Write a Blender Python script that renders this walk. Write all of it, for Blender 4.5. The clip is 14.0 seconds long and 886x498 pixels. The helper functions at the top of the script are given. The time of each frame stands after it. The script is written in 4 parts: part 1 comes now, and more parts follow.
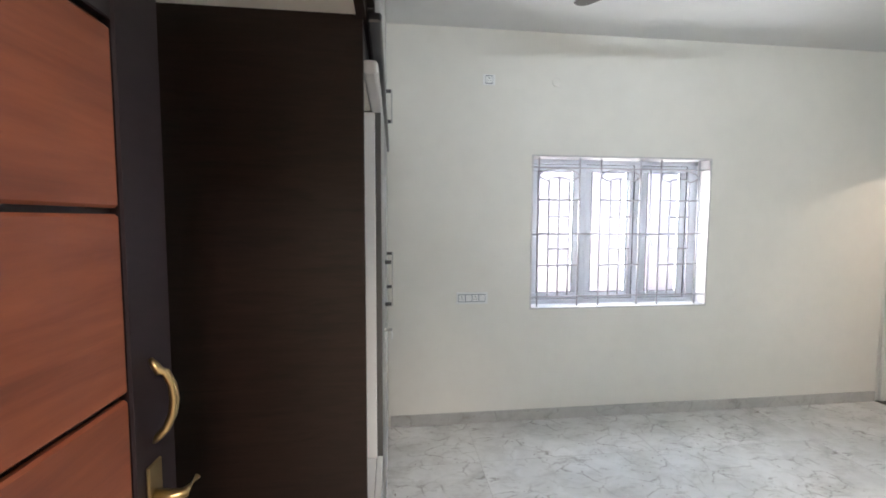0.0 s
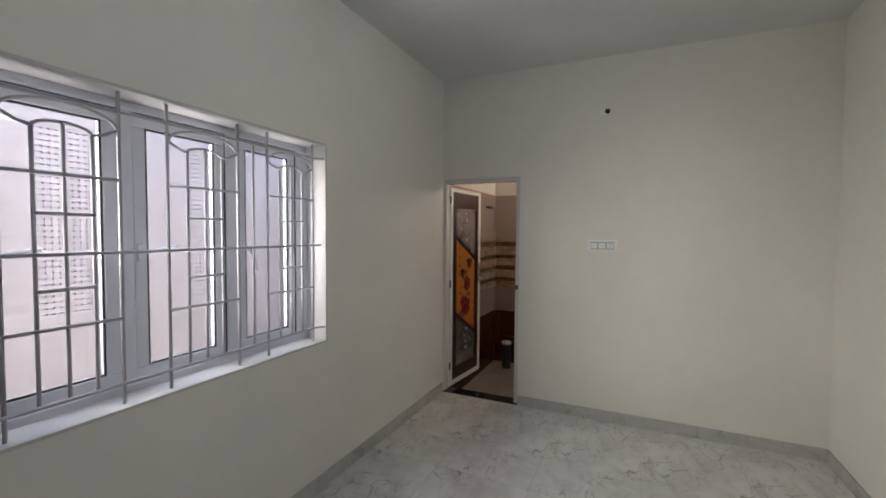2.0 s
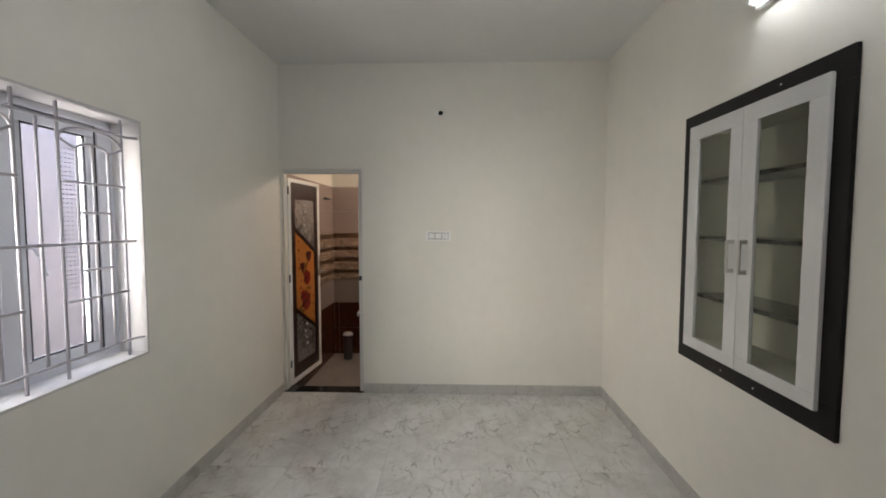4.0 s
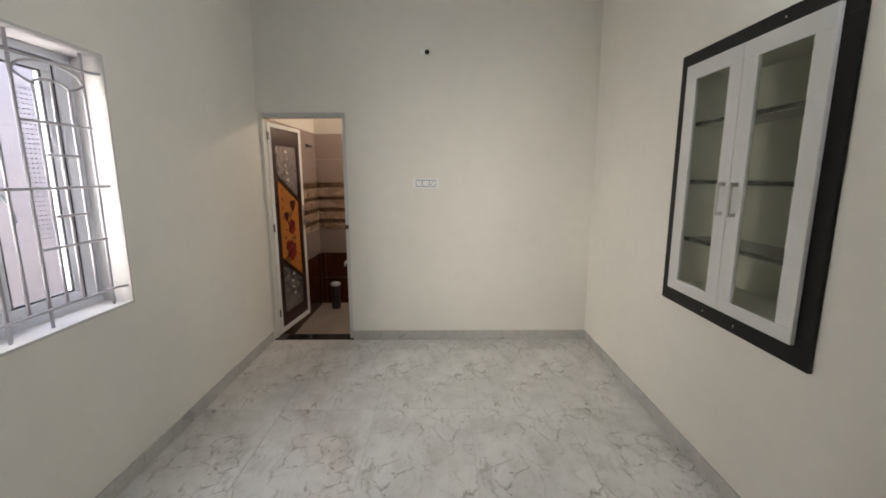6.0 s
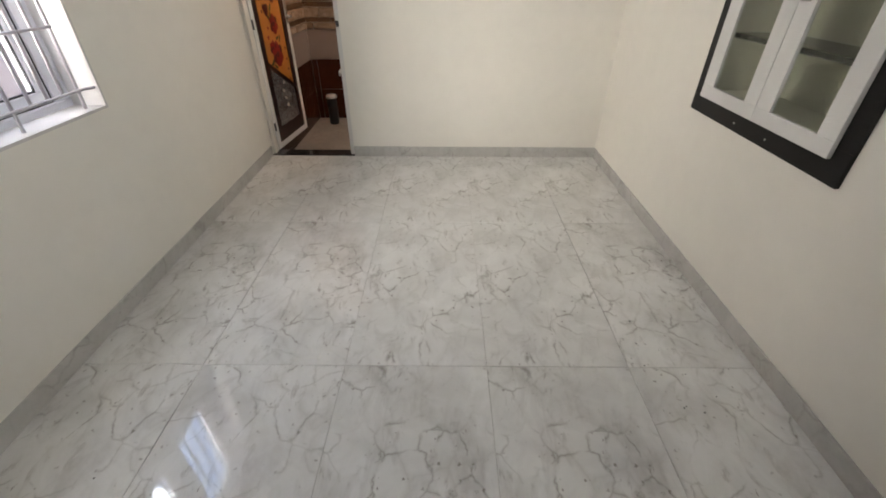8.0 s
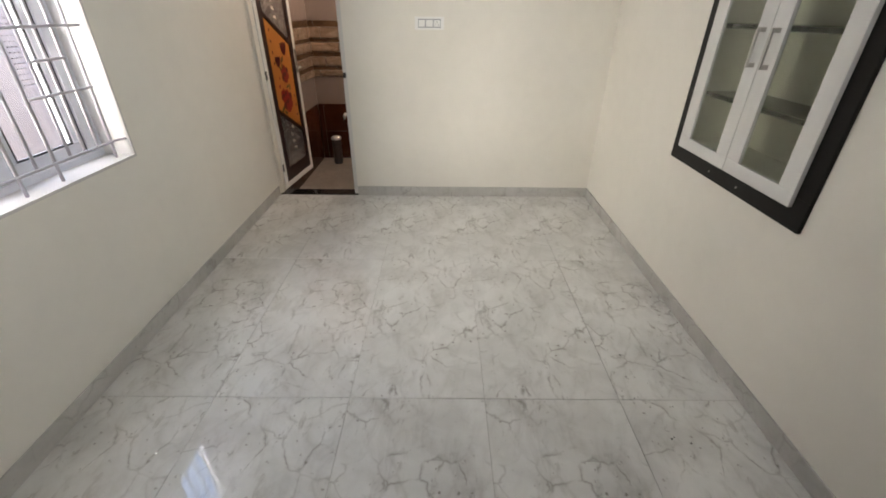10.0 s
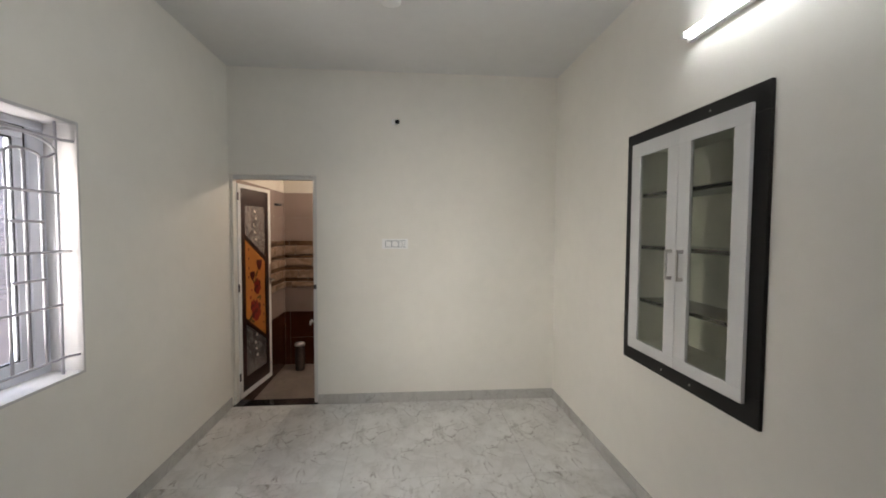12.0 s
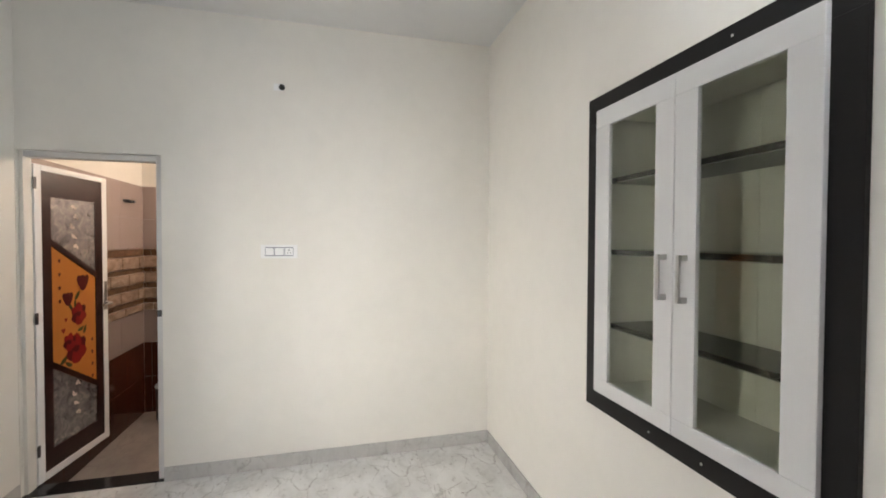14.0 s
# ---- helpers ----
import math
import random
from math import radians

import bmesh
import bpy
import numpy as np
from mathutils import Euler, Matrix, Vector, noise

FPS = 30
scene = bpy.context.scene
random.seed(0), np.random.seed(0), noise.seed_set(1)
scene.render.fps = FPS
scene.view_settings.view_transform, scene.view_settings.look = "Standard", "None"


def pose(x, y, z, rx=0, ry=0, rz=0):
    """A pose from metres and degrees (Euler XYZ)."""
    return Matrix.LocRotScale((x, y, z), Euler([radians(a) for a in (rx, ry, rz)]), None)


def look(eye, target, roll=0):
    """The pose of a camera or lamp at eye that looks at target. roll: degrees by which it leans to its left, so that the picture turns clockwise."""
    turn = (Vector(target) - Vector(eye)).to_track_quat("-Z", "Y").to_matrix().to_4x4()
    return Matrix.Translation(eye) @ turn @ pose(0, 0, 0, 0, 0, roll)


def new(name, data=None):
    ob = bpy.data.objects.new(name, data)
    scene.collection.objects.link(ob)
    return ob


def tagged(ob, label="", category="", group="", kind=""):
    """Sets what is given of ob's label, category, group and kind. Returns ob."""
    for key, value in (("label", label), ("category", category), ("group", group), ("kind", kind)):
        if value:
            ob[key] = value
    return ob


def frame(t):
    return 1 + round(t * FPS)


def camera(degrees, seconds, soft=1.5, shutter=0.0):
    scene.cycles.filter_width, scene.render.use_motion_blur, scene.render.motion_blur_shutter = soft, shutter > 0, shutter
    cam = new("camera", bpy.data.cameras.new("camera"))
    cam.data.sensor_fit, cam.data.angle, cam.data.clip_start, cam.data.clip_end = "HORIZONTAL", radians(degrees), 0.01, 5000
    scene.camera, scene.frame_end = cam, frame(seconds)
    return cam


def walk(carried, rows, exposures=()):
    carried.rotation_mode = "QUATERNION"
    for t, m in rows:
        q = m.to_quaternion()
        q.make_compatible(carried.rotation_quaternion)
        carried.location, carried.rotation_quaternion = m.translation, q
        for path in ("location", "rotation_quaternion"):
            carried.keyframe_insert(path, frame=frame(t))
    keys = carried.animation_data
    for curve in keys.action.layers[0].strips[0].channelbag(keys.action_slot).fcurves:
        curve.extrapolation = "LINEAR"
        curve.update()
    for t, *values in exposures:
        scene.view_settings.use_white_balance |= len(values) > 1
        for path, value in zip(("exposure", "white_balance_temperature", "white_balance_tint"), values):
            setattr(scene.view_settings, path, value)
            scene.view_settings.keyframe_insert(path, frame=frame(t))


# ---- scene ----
cam = camera(93.3, 14.0, soft=1.8)
PATH = [
    (0, (0.725, -0.187, 1.543), (0.961, 1.794, 1.404), 0.2),
    (0.1, (0.731, -0.133, 1.533), (1.014, 1.843, 1.408), 0.2),
    (0.2, (0.736, -0.048, 1.53), (1.106, 1.914, 1.416), 0.2),
    (0.3, (0.74, 0.038, 1.53), (1.199, 1.982, 1.429), 0.3),
    (0.5, (0.756, 0.171, 1.533), (1.401, 2.062, 1.441), 0.3),
    (0.8, (0.849, 0.384, 1.534), (1.772, 2.156, 1.435), 0.4),
    (0.9, (0.882, 0.470, 1.518), (1.876, 2.205, 1.432), 0.35),
    (1, (0.943, 0.551, 1.502), (2.052, 2.213, 1.43), 0.3),
    (1.5, (1.156, 0.894, 1.486), (2.687, 2.18, 1.425), 0.1),
    (2, (1.258, 1.193, 1.519), (3.071, 2.034, 1.439), 0.4),
    (2.5, (1.219, 1.202, 1.496), (3.159, 1.683, 1.435), 0.3),
    (3, (1.167, 1.292, 1.518), (3.159, 1.462, 1.452), 0.4),
    (3.2, (1.155, 1.278, 1.517), (3.15, 1.394, 1.453), 0.2),
    (5.5, (1.165, 1.326, 1.537), (3.154, 1.307, 1.329), 0.3),
    (6, (1.181, 1.32, 1.486), (3.151, 1.309, 1.14), -0.1),
    (6.5, (1.214, 1.339, 1.483), (3.129, 1.33, 0.907), 0.5),
    (7, (1.259, 1.336, 1.444), (3.079, 1.332, 0.614), 0.5),
    (7.5, (1.282, 1.326, 1.408), (2.985, 1.329, 0.359), 0.3),
    (7.7, (1.282, 1.324, 1.4), (2.939, 1.328, 0.281), 0.3),
    (10, (1.178, 1.333, 1.498), (2.918, 1.33, 0.511), 0.5),
    (10.5, (1.141, 1.328, 1.541), (3.011, 1.327, 0.831), 0.6),
    (11, (1.119, 1.328, 1.546), (3.076, 1.315, 1.133), 0.5),
    (11.5, (1.119, 1.321, 1.556), (3.107, 1.272, 1.346), 0.4),
    (12, (1.122, 1.339, 1.543), (3.113, 1.169, 1.453), 0.3),
    (12.5, (1.174, 1.386, 1.528), (3.144, 1.046, 1.482), 0.3),
    (13, (1.323, 1.363, 1.505), (3.263, 0.877, 1.468), 0.3),
    (13.5, (1.635, 1.215, 1.505), (3.556, 0.66, 1.467), 0.3),
    (14, (1.93, 1.09, 1.499), (3.867, 0.594, 1.456), 0.2),
]
walk(cam, [(t, look(eye, target, roll)) for t, eye, target, roll in PATH], [
    (0.0, 3.55, 6200, 8), (1.0, 3.15, 6400, 9), (1.5, 2.5, 6350, 10), (2.0, 2.2, 6550, 9), (3.0, 2.5, 6700, 9), (5.5, 2.65, 6750, 10),
    (7.5, 3.05, 6900, 11), (10.3, 3.05, 6900, 10), (11.5, 2.7, 6800, 10), (12.5, 2.75, 6600, 10), (14.0, 3.35, 6500, 11)])

# ---- world, sun and lamps ----
world = bpy.data.worlds.new("world")
scene.world = world
world.use_nodes = True
wnt = world.node_tree
sky = wnt.nodes.new("ShaderNodeTexSky")
sky.sky_type, sky.sun_disc = "NISHITA", False
sky.sun_elevation, sky.sun_rotation = radians(68), radians(199)
wnt.links.new(sky.outputs[0], wnt.nodes["Background"].inputs[0])
wnt.nodes["Background"].inputs[1].default_value = 0.20

sun_data = bpy.data.lights.new("sun", "SUN")
sun_data.energy, sun_data.angle, sun_data.color = 0.25, radians(0.5), (1.0, 0.95, 0.88)
sun = new("sun", sun_data)
sun.matrix_world = look((0, 0, 0), (0.35, 1.0, -2.6))


def area_lamp(name, m, sx, sy, watts, colour, spread=150):
    data = bpy.data.lights.new(name, "AREA")
    data.shape, data.size, data.size_y, data.energy, data.color = "RECTANGLE", sx, sy, watts, colour
    data.spread = radians(spread)
    lamp = new(name, data)
    lamp.matrix_world = m
    return lamp


# unseen lamps stand in for window daylight; then the bathroom bulb and hall light
area_lamp("window_sky_light", look((2.48, 3.30, 2.35), (3.3, 1.4, 0.7)), 1.3, 0.5, 4.0, (0.93, 0.95, 0.97))
# added below the sill and aimed up, as bounce off the ground
area_lamp("window_bounce_fill", look((2.48, 3.26, 0.62), (3.3, 1.4, 2.3)), 1.3, 0.4, 6.0, (0.99, 0.96, 0.95))
area_lamp("tube_light_beam", look((2.415, 0.075, 2.458), (3.0, 2.0, 2.25)), 1.18, 0.03, 1.8, (0.86, 0.93, 1.0))
# unseen fill lamp added outside, slantwise through the window to the far walls
area_lamp("wall_fill_light", look((1.85, 4.08, 1.75), (4.75, 0.9, 1.3)), 2.2, 1.0, 15.5, (1.0, 0.96, 0.90), 92)
bulb_data = bpy.data.lights.new("bathroom_bulb_light", "POINT")
bulb_data.energy, bulb_data.shadow_soft_size, bulb_data.color = 0.85, 0.03, (1.0, 0.93, 0.90)
bulb_light = new("bathroom_bulb_light", bulb_data)
bulb_light.location = (6.0, 1.62, 2.33)
# fill lamp added in the unseen hall to brighten the entry side
area_lamp("hall_fill_light", look((0.9, -1.7, 2.7), (0.9, -1.6, 0)), 0.5, 0.5, 6.0, (1.0, 0.84, 0.72))


# ---- materials ----
def material(name, colour, rough=0.5, metal=0.0, **extra):
    mat = bpy.data.materials.new(name)
    mat.use_nodes = True
    b = mat.node_tree.nodes["Principled BSDF"]
    b.inputs["Base Color"].default_value = (*colour, 1)
    b.inputs["Roughness"].default_value = rough
    b.inputs["Metallic"].default_value = metal
    for key, value in extra.items():
        b.inputs[key.replace("_", " ")].default_value = value
    return mat


def node(mat, kind, **values):
    n = mat.node_tree.nodes.new(kind)
    for key, value in values.items():
        if key in n.inputs:
            n.inputs[key].default_value = value
    return n


def link(mat, a, b):
    mat.node_tree.links.new(a, b)


def coords(mat, kind="Object", scale=(1, 1, 1), offset=None):
    tc = mat.node_tree.nodes.new("ShaderNodeTexCoord")
    mp = mat.node_tree.nodes.new("ShaderNodeMapping")
    mp.inputs["Scale"].default_value = scale
    link(mat, tc.outputs[kind], mp.inputs["Vector"])
    if offset is not None:
        link(mat, offset, mp.inputs["Location"])
    return mp.outputs["Vector"]


def ramp(mat, fac, stops):
    r = mat.node_tree.nodes.new("ShaderNodeValToRGB")
    els = r.color_ramp.elements
    while len(els) < len(stops):
        els.new(0.5)
    for el, (p, c) in zip(els, stops):
        el.position = p
        el.color = (*c, 1) if len(c) == 3 else c
    link(mat, fac, r.inputs[0])
    return r.outputs["Color"]


def grey(v):
    return (v, v, v)


def mix(mat, fac, a, b, mode="MIX"):
    m = mat.node_tree.nodes.new("ShaderNodeMix")
    m.data_type, m.blend_type = "RGBA", mode
    for socket, value in ((m.inputs[0], fac), (m.inputs[6], a), (m.inputs[7], b)):
        if isinstance(value, bpy.types.NodeSocket):
            link(mat, value, socket)
        elif isinstance(value, float):
            socket.default_value = value
        else:
            socket.default_value = (*value, 1)
    return m.outputs[2]


def bump(mat, height, strength, distance=0.002):
    n = mat.node_tree.nodes.new("ShaderNodeBump")
    n.inputs["Strength"].default_value, n.inputs["Distance"].default_value = strength, distance
    link(mat, height, n.inputs["Height"])
    link(mat, n.outputs[0], mat.node_tree.nodes["Principled BSDF"].inputs["Normal"])


def noise_of(mat, vec, scale, detail=4.0, rough=0.5, distortion=0.0):
    n = node(mat, "ShaderNodeTexNoise", Scale=scale, Detail=detail, Roughness=rough, Distortion=distortion)
    link(mat, vec, n.inputs["Vector"])
    return n.outputs["Fac"]


def painted(name, colour, rough=0.55, vary=0.04, relief=0.15, fine=60.0):
    mat = material(name, colour, rough)
    vec = coords(mat)
    big = noise_of(mat, vec, 1.3, 3.0)
    small = noise_of(mat, vec, 11.0, 5.0)
    lo = tuple(c * (1 - vary) for c in colour)
    hi = tuple(min(1, c * (1 + vary * 0.6)) for c in colour)
    a = ramp(mat, big, [(0.3, lo), (0.7, hi)])
    b = ramp(mat, small, [(0.3, grey(1 - vary * 0.5)), (0.6, grey(1.0))])
    link(mat, mix(mat, 1.0, a, b, "MULTIPLY"), mat.node_tree.nodes["Principled BSDF"].inputs["Base Color"])
    bump(mat, noise_of(mat, vec, fine, 4.0), relief, 0.002)
    return mat


def wood(name, dark, light, rough=0.4, scale=(2.0, 2.0, 18.0), relief=0.1, coat=0.0):
    mat = material(name, light, rough)
    vec = coords(mat, "Object", scale)
    n1 = noise_of(mat, vec, 1.2, 6.0, 0.6, 1.5)
    n2 = noise_of(mat, vec, 6.0, 4.0, 0.6, 0.6)
    c = mix(mat, 0.35, ramp(mat, n1, [(0.32, dark), (0.68, light)]), ramp(mat, n2, [(0.3, dark), (0.7, light)]))
    b = mat.node_tree.nodes["Principled BSDF"]
    link(mat, c, b.inputs["Base Color"])
    b.inputs["Coat Weight"].default_value = coat
    bump(mat, n2, relief, 0.001)
    return mat


M_WALL = painted("wall_paint", (0.80, 0.775, 0.715), 0.55)
M_CEIL = painted("ceiling_paint", (0.74, 0.74, 0.73), 0.6)
# white paint toned down in colour to offset the strong lamps outside
M_REVEAL = painted("dimmed_reveal_paint", (0.60, 0.58, 0.575), 0.7)
M_PLASTER = painted("bathroom_plaster", (0.70, 0.66, 0.60), 0.6)
M_OUTWALL = painted("outside_wall", (0.33, 0.285, 0.29), 0.8, 0.08, 0.4, 25.0)
M_VENT = painted("pierced_block", (0.36, 0.315, 0.325), 0.8, 0.12, 0.4, 25.0)
M_GROUT = material("tile_joint", (0.50, 0.49, 0.47), 0.8)
M_BLACK = painted("black_laminate", (0.008, 0.007, 0.007), 0.50, 0.2, 0.02)
M_BLACK.node_tree.nodes["Principled BSDF"].inputs["IOR"].default_value = 1.35
M_WHITE = painted("white_laminate", (0.70, 0.70, 0.695), 0.25, 0.02, 0.01)
M_GREY = painted("grey_laminate", (0.105, 0.101, 0.097), 0.30, 0.04, 0.01)
# glossier white laminate, its colour raised for light missing in the niche
M_LIFTEDWHITE = painted("glossy_white_lifted", (0.86, 0.86, 0.86), 0.15, 0.02, 0.01)
M_UPVC = painted("white_upvc", (0.66, 0.68, 0.74), 0.3, 0.02, 0.01)
M_GASKET = material("rubber_gasket", (0.02, 0.02, 0.025), 0.7)
M_BAR = painted("painted_bar", (0.40, 0.385, 0.42), 0.35, 0.05, 0.1)
M_STEEL = material("brushed_steel", (0.50, 0.49, 0.47), 0.32, 1.0)
M_DARKMETAL = material("dark_steel", (0.10, 0.10, 0.105), 0.35, 0.9)
M_BRASS = material("aged_brass", (0.46, 0.34, 0.17), 0.30, 1.0)
M_PLASTIC = material("white_plastic", (0.84, 0.84, 0.83), 0.3)
M_FRAME = painted("frame_paint", (0.66, 0.65, 0.63), 0.4, 0.03, 0.05)
M_SLOT = material("dark_slot", (0.03, 0.03, 0.03), 0.6)
M_PANELDARK = wood("dark_brown_laminate", (0.008, 0.0042, 0.0032), (0.026, 0.0125, 0.0085), 0.42, (3, 3, 30), 0.03)
M_PANELDARK.node_tree.nodes["Principled BSDF"].inputs["IOR"].default_value = 1.38
M_STILE = wood("dark_stained_stile", (0.014, 0.0075, 0.0095), (0.026, 0.015, 0.018), 0.45, (3, 3, 12), 0.06)
M_STILE.node_tree.nodes["Principled BSDF"].inputs["IOR"].default_value = 1.38
M_DOORWOOD = wood("red_brown_wood", (0.15, 0.037, 0.016), (0.36, 0.100, 0.041), 0.5, (0.8, 0.8, 7.0), 0.05, 0.0)
M_GRANITE = painted("black_granite", (0.018, 0.016, 0.016), 0.15, 0.3, 0.01)
M_UNDER = painted("unpolished_granite", (0.42, 0.42, 0.40), 0.8, 0.15, 0.2, 90.0)
M_FANBLADE = material("brown_fan_metal", (0.10, 0.085, 0.075), 0.4, 0.2)

def marble(name, base, cloud, vein, blotch, rough):
    mat = material(name, base, rough)
    info = mat.node_tree.nodes.new("ShaderNodeObjectInfo")
    snap = mat.node_tree.nodes.new("ShaderNodeMath")
    snap.operation = "SNAP"
    snap.inputs[1].default_value = 0.5
    link(mat, info.outputs["Random"], snap.inputs[0])
    push = mat.node_tree.nodes.new("ShaderNodeMath")
    push.operation = "MULTIPLY"
    push.inputs[1].default_value = 26.0
    link(mat, snap.outputs[0], push.inputs[0])
    vec = coords(mat, "Object", (1, 1, 1), push.outputs[0])
    def network(scale, amount, detail, width, stretch):
        warp = node(mat, "ShaderNodeTexNoise", Scale=scale * 0.9, Detail=detail, Roughness=0.5)
        link(mat, vec, warp.inputs["Vector"])
        off = mat.node_tree.nodes.new("ShaderNodeVectorMath")
        off.operation = "MULTIPLY_ADD"
        off.inputs[1].default_value = (amount, amount, amount)
        link(mat, warp.outputs["Color"], off.inputs[0])
        link(mat, vec, off.inputs[2])
        mp = mat.node_tree.nodes.new("ShaderNodeMapping")
        mp.inputs["Rotation"].default_value = (0, 0, 0.6)
        mp.inputs["Scale"].default_value = (1.0, stretch, 1.0)
        link(mat, off.outputs[0], mp.inputs["Vector"])
        cell = mat.node_tree.nodes.new("ShaderNodeTexVoronoi")
        cell.feature = "DISTANCE_TO_EDGE"
        cell.inputs["Scale"].default_value = scale
        link(mat, mp.outputs[0], cell.inputs["Vector"])
        return ramp(mat, cell.outputs["Distance"], [(0.0, grey(1.0)), (width * 0.3, grey(0.5)), (width, grey(0.0))])

    def brush(scale, turn, stretch, lo, hi):
        mp = mat.node_tree.nodes.new("ShaderNodeMapping")
        mp.inputs["Rotation"].default_value = (0, 0, turn)
        mp.inputs["Scale"].default_value = (1.0, stretch, 1.0)
        link(mat, vec, mp.inputs["Vector"])
        return ramp(mat, noise_of(mat, mp.outputs[0], scale, 6.0, 0.62, 0.7), [(lo, grey(0.0)), (hi, grey(1.0))])

    breaks = ramp(mat, noise_of(mat, vec, 15.0, 4.0), [(0.40, grey(0.10)), (0.54, grey(1.0))])
    where = ramp(mat, noise_of(mat, vec, 3.6, 3.0), [(0.40, grey(0.12)), (0.60, grey(1.0))])
    fine = mix(mat, 1.0, mix(mat, 1.0, network(5.2, 0.22, 5.0, 0.055, 1.3), breaks, "MULTIPLY"), where, "MULTIPLY")
    broad = mix(mat, 1.0, network(3.1, 0.30, 5.0, 0.09, 1.6), where, "MULTIPLY")
    clouds = ramp(mat, noise_of(mat, vec, 3.0, 6.0, 0.62, 0.8), [(0.35, cloud), (0.60, base)])
    strokes = mix(mat, 1.0, brush(7.0, 0.7, 3.4, 0.58, 0.70), ramp(mat, noise_of(mat, vec, 3.3, 2.0), [(0.46, grey(0.0)), (0.60, grey(1.0))]), "MULTIPLY")
    smears = brush(4.0, 0.6, 2.2, 0.52, 0.75)
    c = mix(mat, mix(mat, 1.0, smears, grey(0.38), "MULTIPLY"), clouds, vein)
    c = mix(mat, mix(mat, 1.0, broad, grey(0.22), "MULTIPLY"), c, vein)
    c = mix(mat, mix(mat, 1.0, fine, grey(0.78), "MULTIPLY"), c, vein)
    c = mix(mat, mix(mat, 1.0, strokes, grey(0.72), "MULTIPLY"), c, blotch)
    specks = mix(mat, 1.0, ramp(mat, noise_of(mat, vec, 34.0, 2.0), [(0.66, grey(0.0)), (0.72, grey(1.0))]), where, "MULTIPLY")
    c = mix(mat, mix(mat, 1.0, specks, grey(0.75), "MULTIPLY"), c, blotch)
    b = mat.node_tree.nodes["Principled BSDF"]
    link(mat, c, b.inputs["Base Color"])
    b.inputs["IOR"].default_value = 1.5 if rough > 0.1 else 1.85
    return mat


M_MARBLE = marble("marble_tile", (0.73, 0.725, 0.71), (0.61, 0.605, 0.59), (0.235, 0.215, 0.195), (0.20, 0.175, 0.155), 0.04)
M_SKIRT = marble("skirting_marble", (0.54, 0.53, 0.51), (0.47, 0.46, 0.44), (0.33, 0.31, 0.29), (0.33, 0.30, 0.28), 0.16)
M_BATHFLOOR = marble("bathroom_floor_tile", (0.42, 0.37, 0.33), (0.33, 0.29, 0.26), (0.26, 0.22, 0.20), (0.25, 0.2, 0.18), 0.35)
M_BATHPINK = painted("pale_wall_tile", (0.36, 0.285, 0.26), 0.15, 0.05, 0.02)
M_BATHBROWN = painted("brown_wall_tile", (0.085, 0.026, 0.014), 0.12, 0.25, 0.02)


def stone(name, a, b_):
    mat = material(name, a, 0.35)
    info = mat.node_tree.nodes.new("ShaderNodeObjectInfo")
    push = mat.node_tree.nodes.new("ShaderNodeMath")
    push.operation = "MULTIPLY"
    push.inputs[1].default_value = 40.0
    link(mat, info.outputs["Random"], push.inputs[0])
    vec = coords(mat, "Object", (3, 3, 9), push.outputs[0])
    n = noise_of(mat, vec, 2.0, 5.0, 0.6, 0.8)
    link(mat, ramp(mat, n, [(0.3, a), (0.7, b_)]), mat.node_tree.nodes["Principled BSDF"].inputs["Base Color"])
    bump(mat, n, 0.4, 0.01)
    return mat


M_STONE = stone("printed_stone", (0.075, 0.036, 0.018), (0.22, 0.125, 0.065))
M_STONEPALE = stone("printed_stone_pale", (0.20, 0.125, 0.075), (0.48, 0.36, 0.28))

def clear_glass(name, tint, gloss, rough=0.0, shade=1.0):
    mat = bpy.data.materials.new(name)
    mat.use_nodes = True
    nt = mat.node_tree
    nt.nodes.clear()
    out = nt.nodes.new("ShaderNodeOutputMaterial")
    tr = nt.nodes.new("ShaderNodeBsdfTransparent")
    tr.inputs[0].default_value = (*tint, 1)
    gl = nt.nodes.new("ShaderNodeBsdfGlossy")
    gl.inputs["Roughness"].default_value = rough
    mx = nt.nodes.new("ShaderNodeMixShader")
    lw = nt.nodes.new("ShaderNodeLayerWeight")
    lw.inputs["Blend"].default_value = 0.5
    pw = nt.nodes.new("ShaderNodeMath")
    pw.operation = "POWER"
    pw.inputs[1].default_value = 4.0
    ml = nt.nodes.new("ShaderNodeMath")
    ml.operation = "MULTIPLY_ADD"
    ml.inputs[1].default_value, ml.inputs[2].default_value = 0.7, gloss
    nt.links.new(lw.outputs["Facing"], pw.inputs[0])
    nt.links.new(pw.outputs[0], ml.inputs[0])
    nt.links.new(ml.outputs[0], mx.inputs[0])
    nt.links.new(tr.outputs[0], mx.inputs[1])
    nt.links.new(gl.outputs[0], mx.inputs[2])
    nt.links.new(mx.outputs[0], out.inputs[0])
    return mat


M_PANE = clear_glass("window_glass", (0.97, 0.98, 0.99), 0.04)
M_CABGLASS = clear_glass("cabinet_glass", (0.88, 0.90, 0.85), 0.03)


def glowing(name, colour, strength):
    mat = bpy.data.materials.new(name)
    mat.use_nodes = True
    b = mat.node_tree.nodes["Principled BSDF"]
    b.inputs["Base Color"].default_value = (0.8, 0.8, 0.8, 1)
    b.inputs["Emission Color"].default_value = (*colour, 1)
    b.inputs["Emission Strength"].default_value = strength
    return mat


M_TUBE = glowing("lit_tube", (0.90, 0.95, 1.0), 4.5)
M_BULB = glowing("lit_bulb", (1.0, 0.80, 0.62), 20.0)

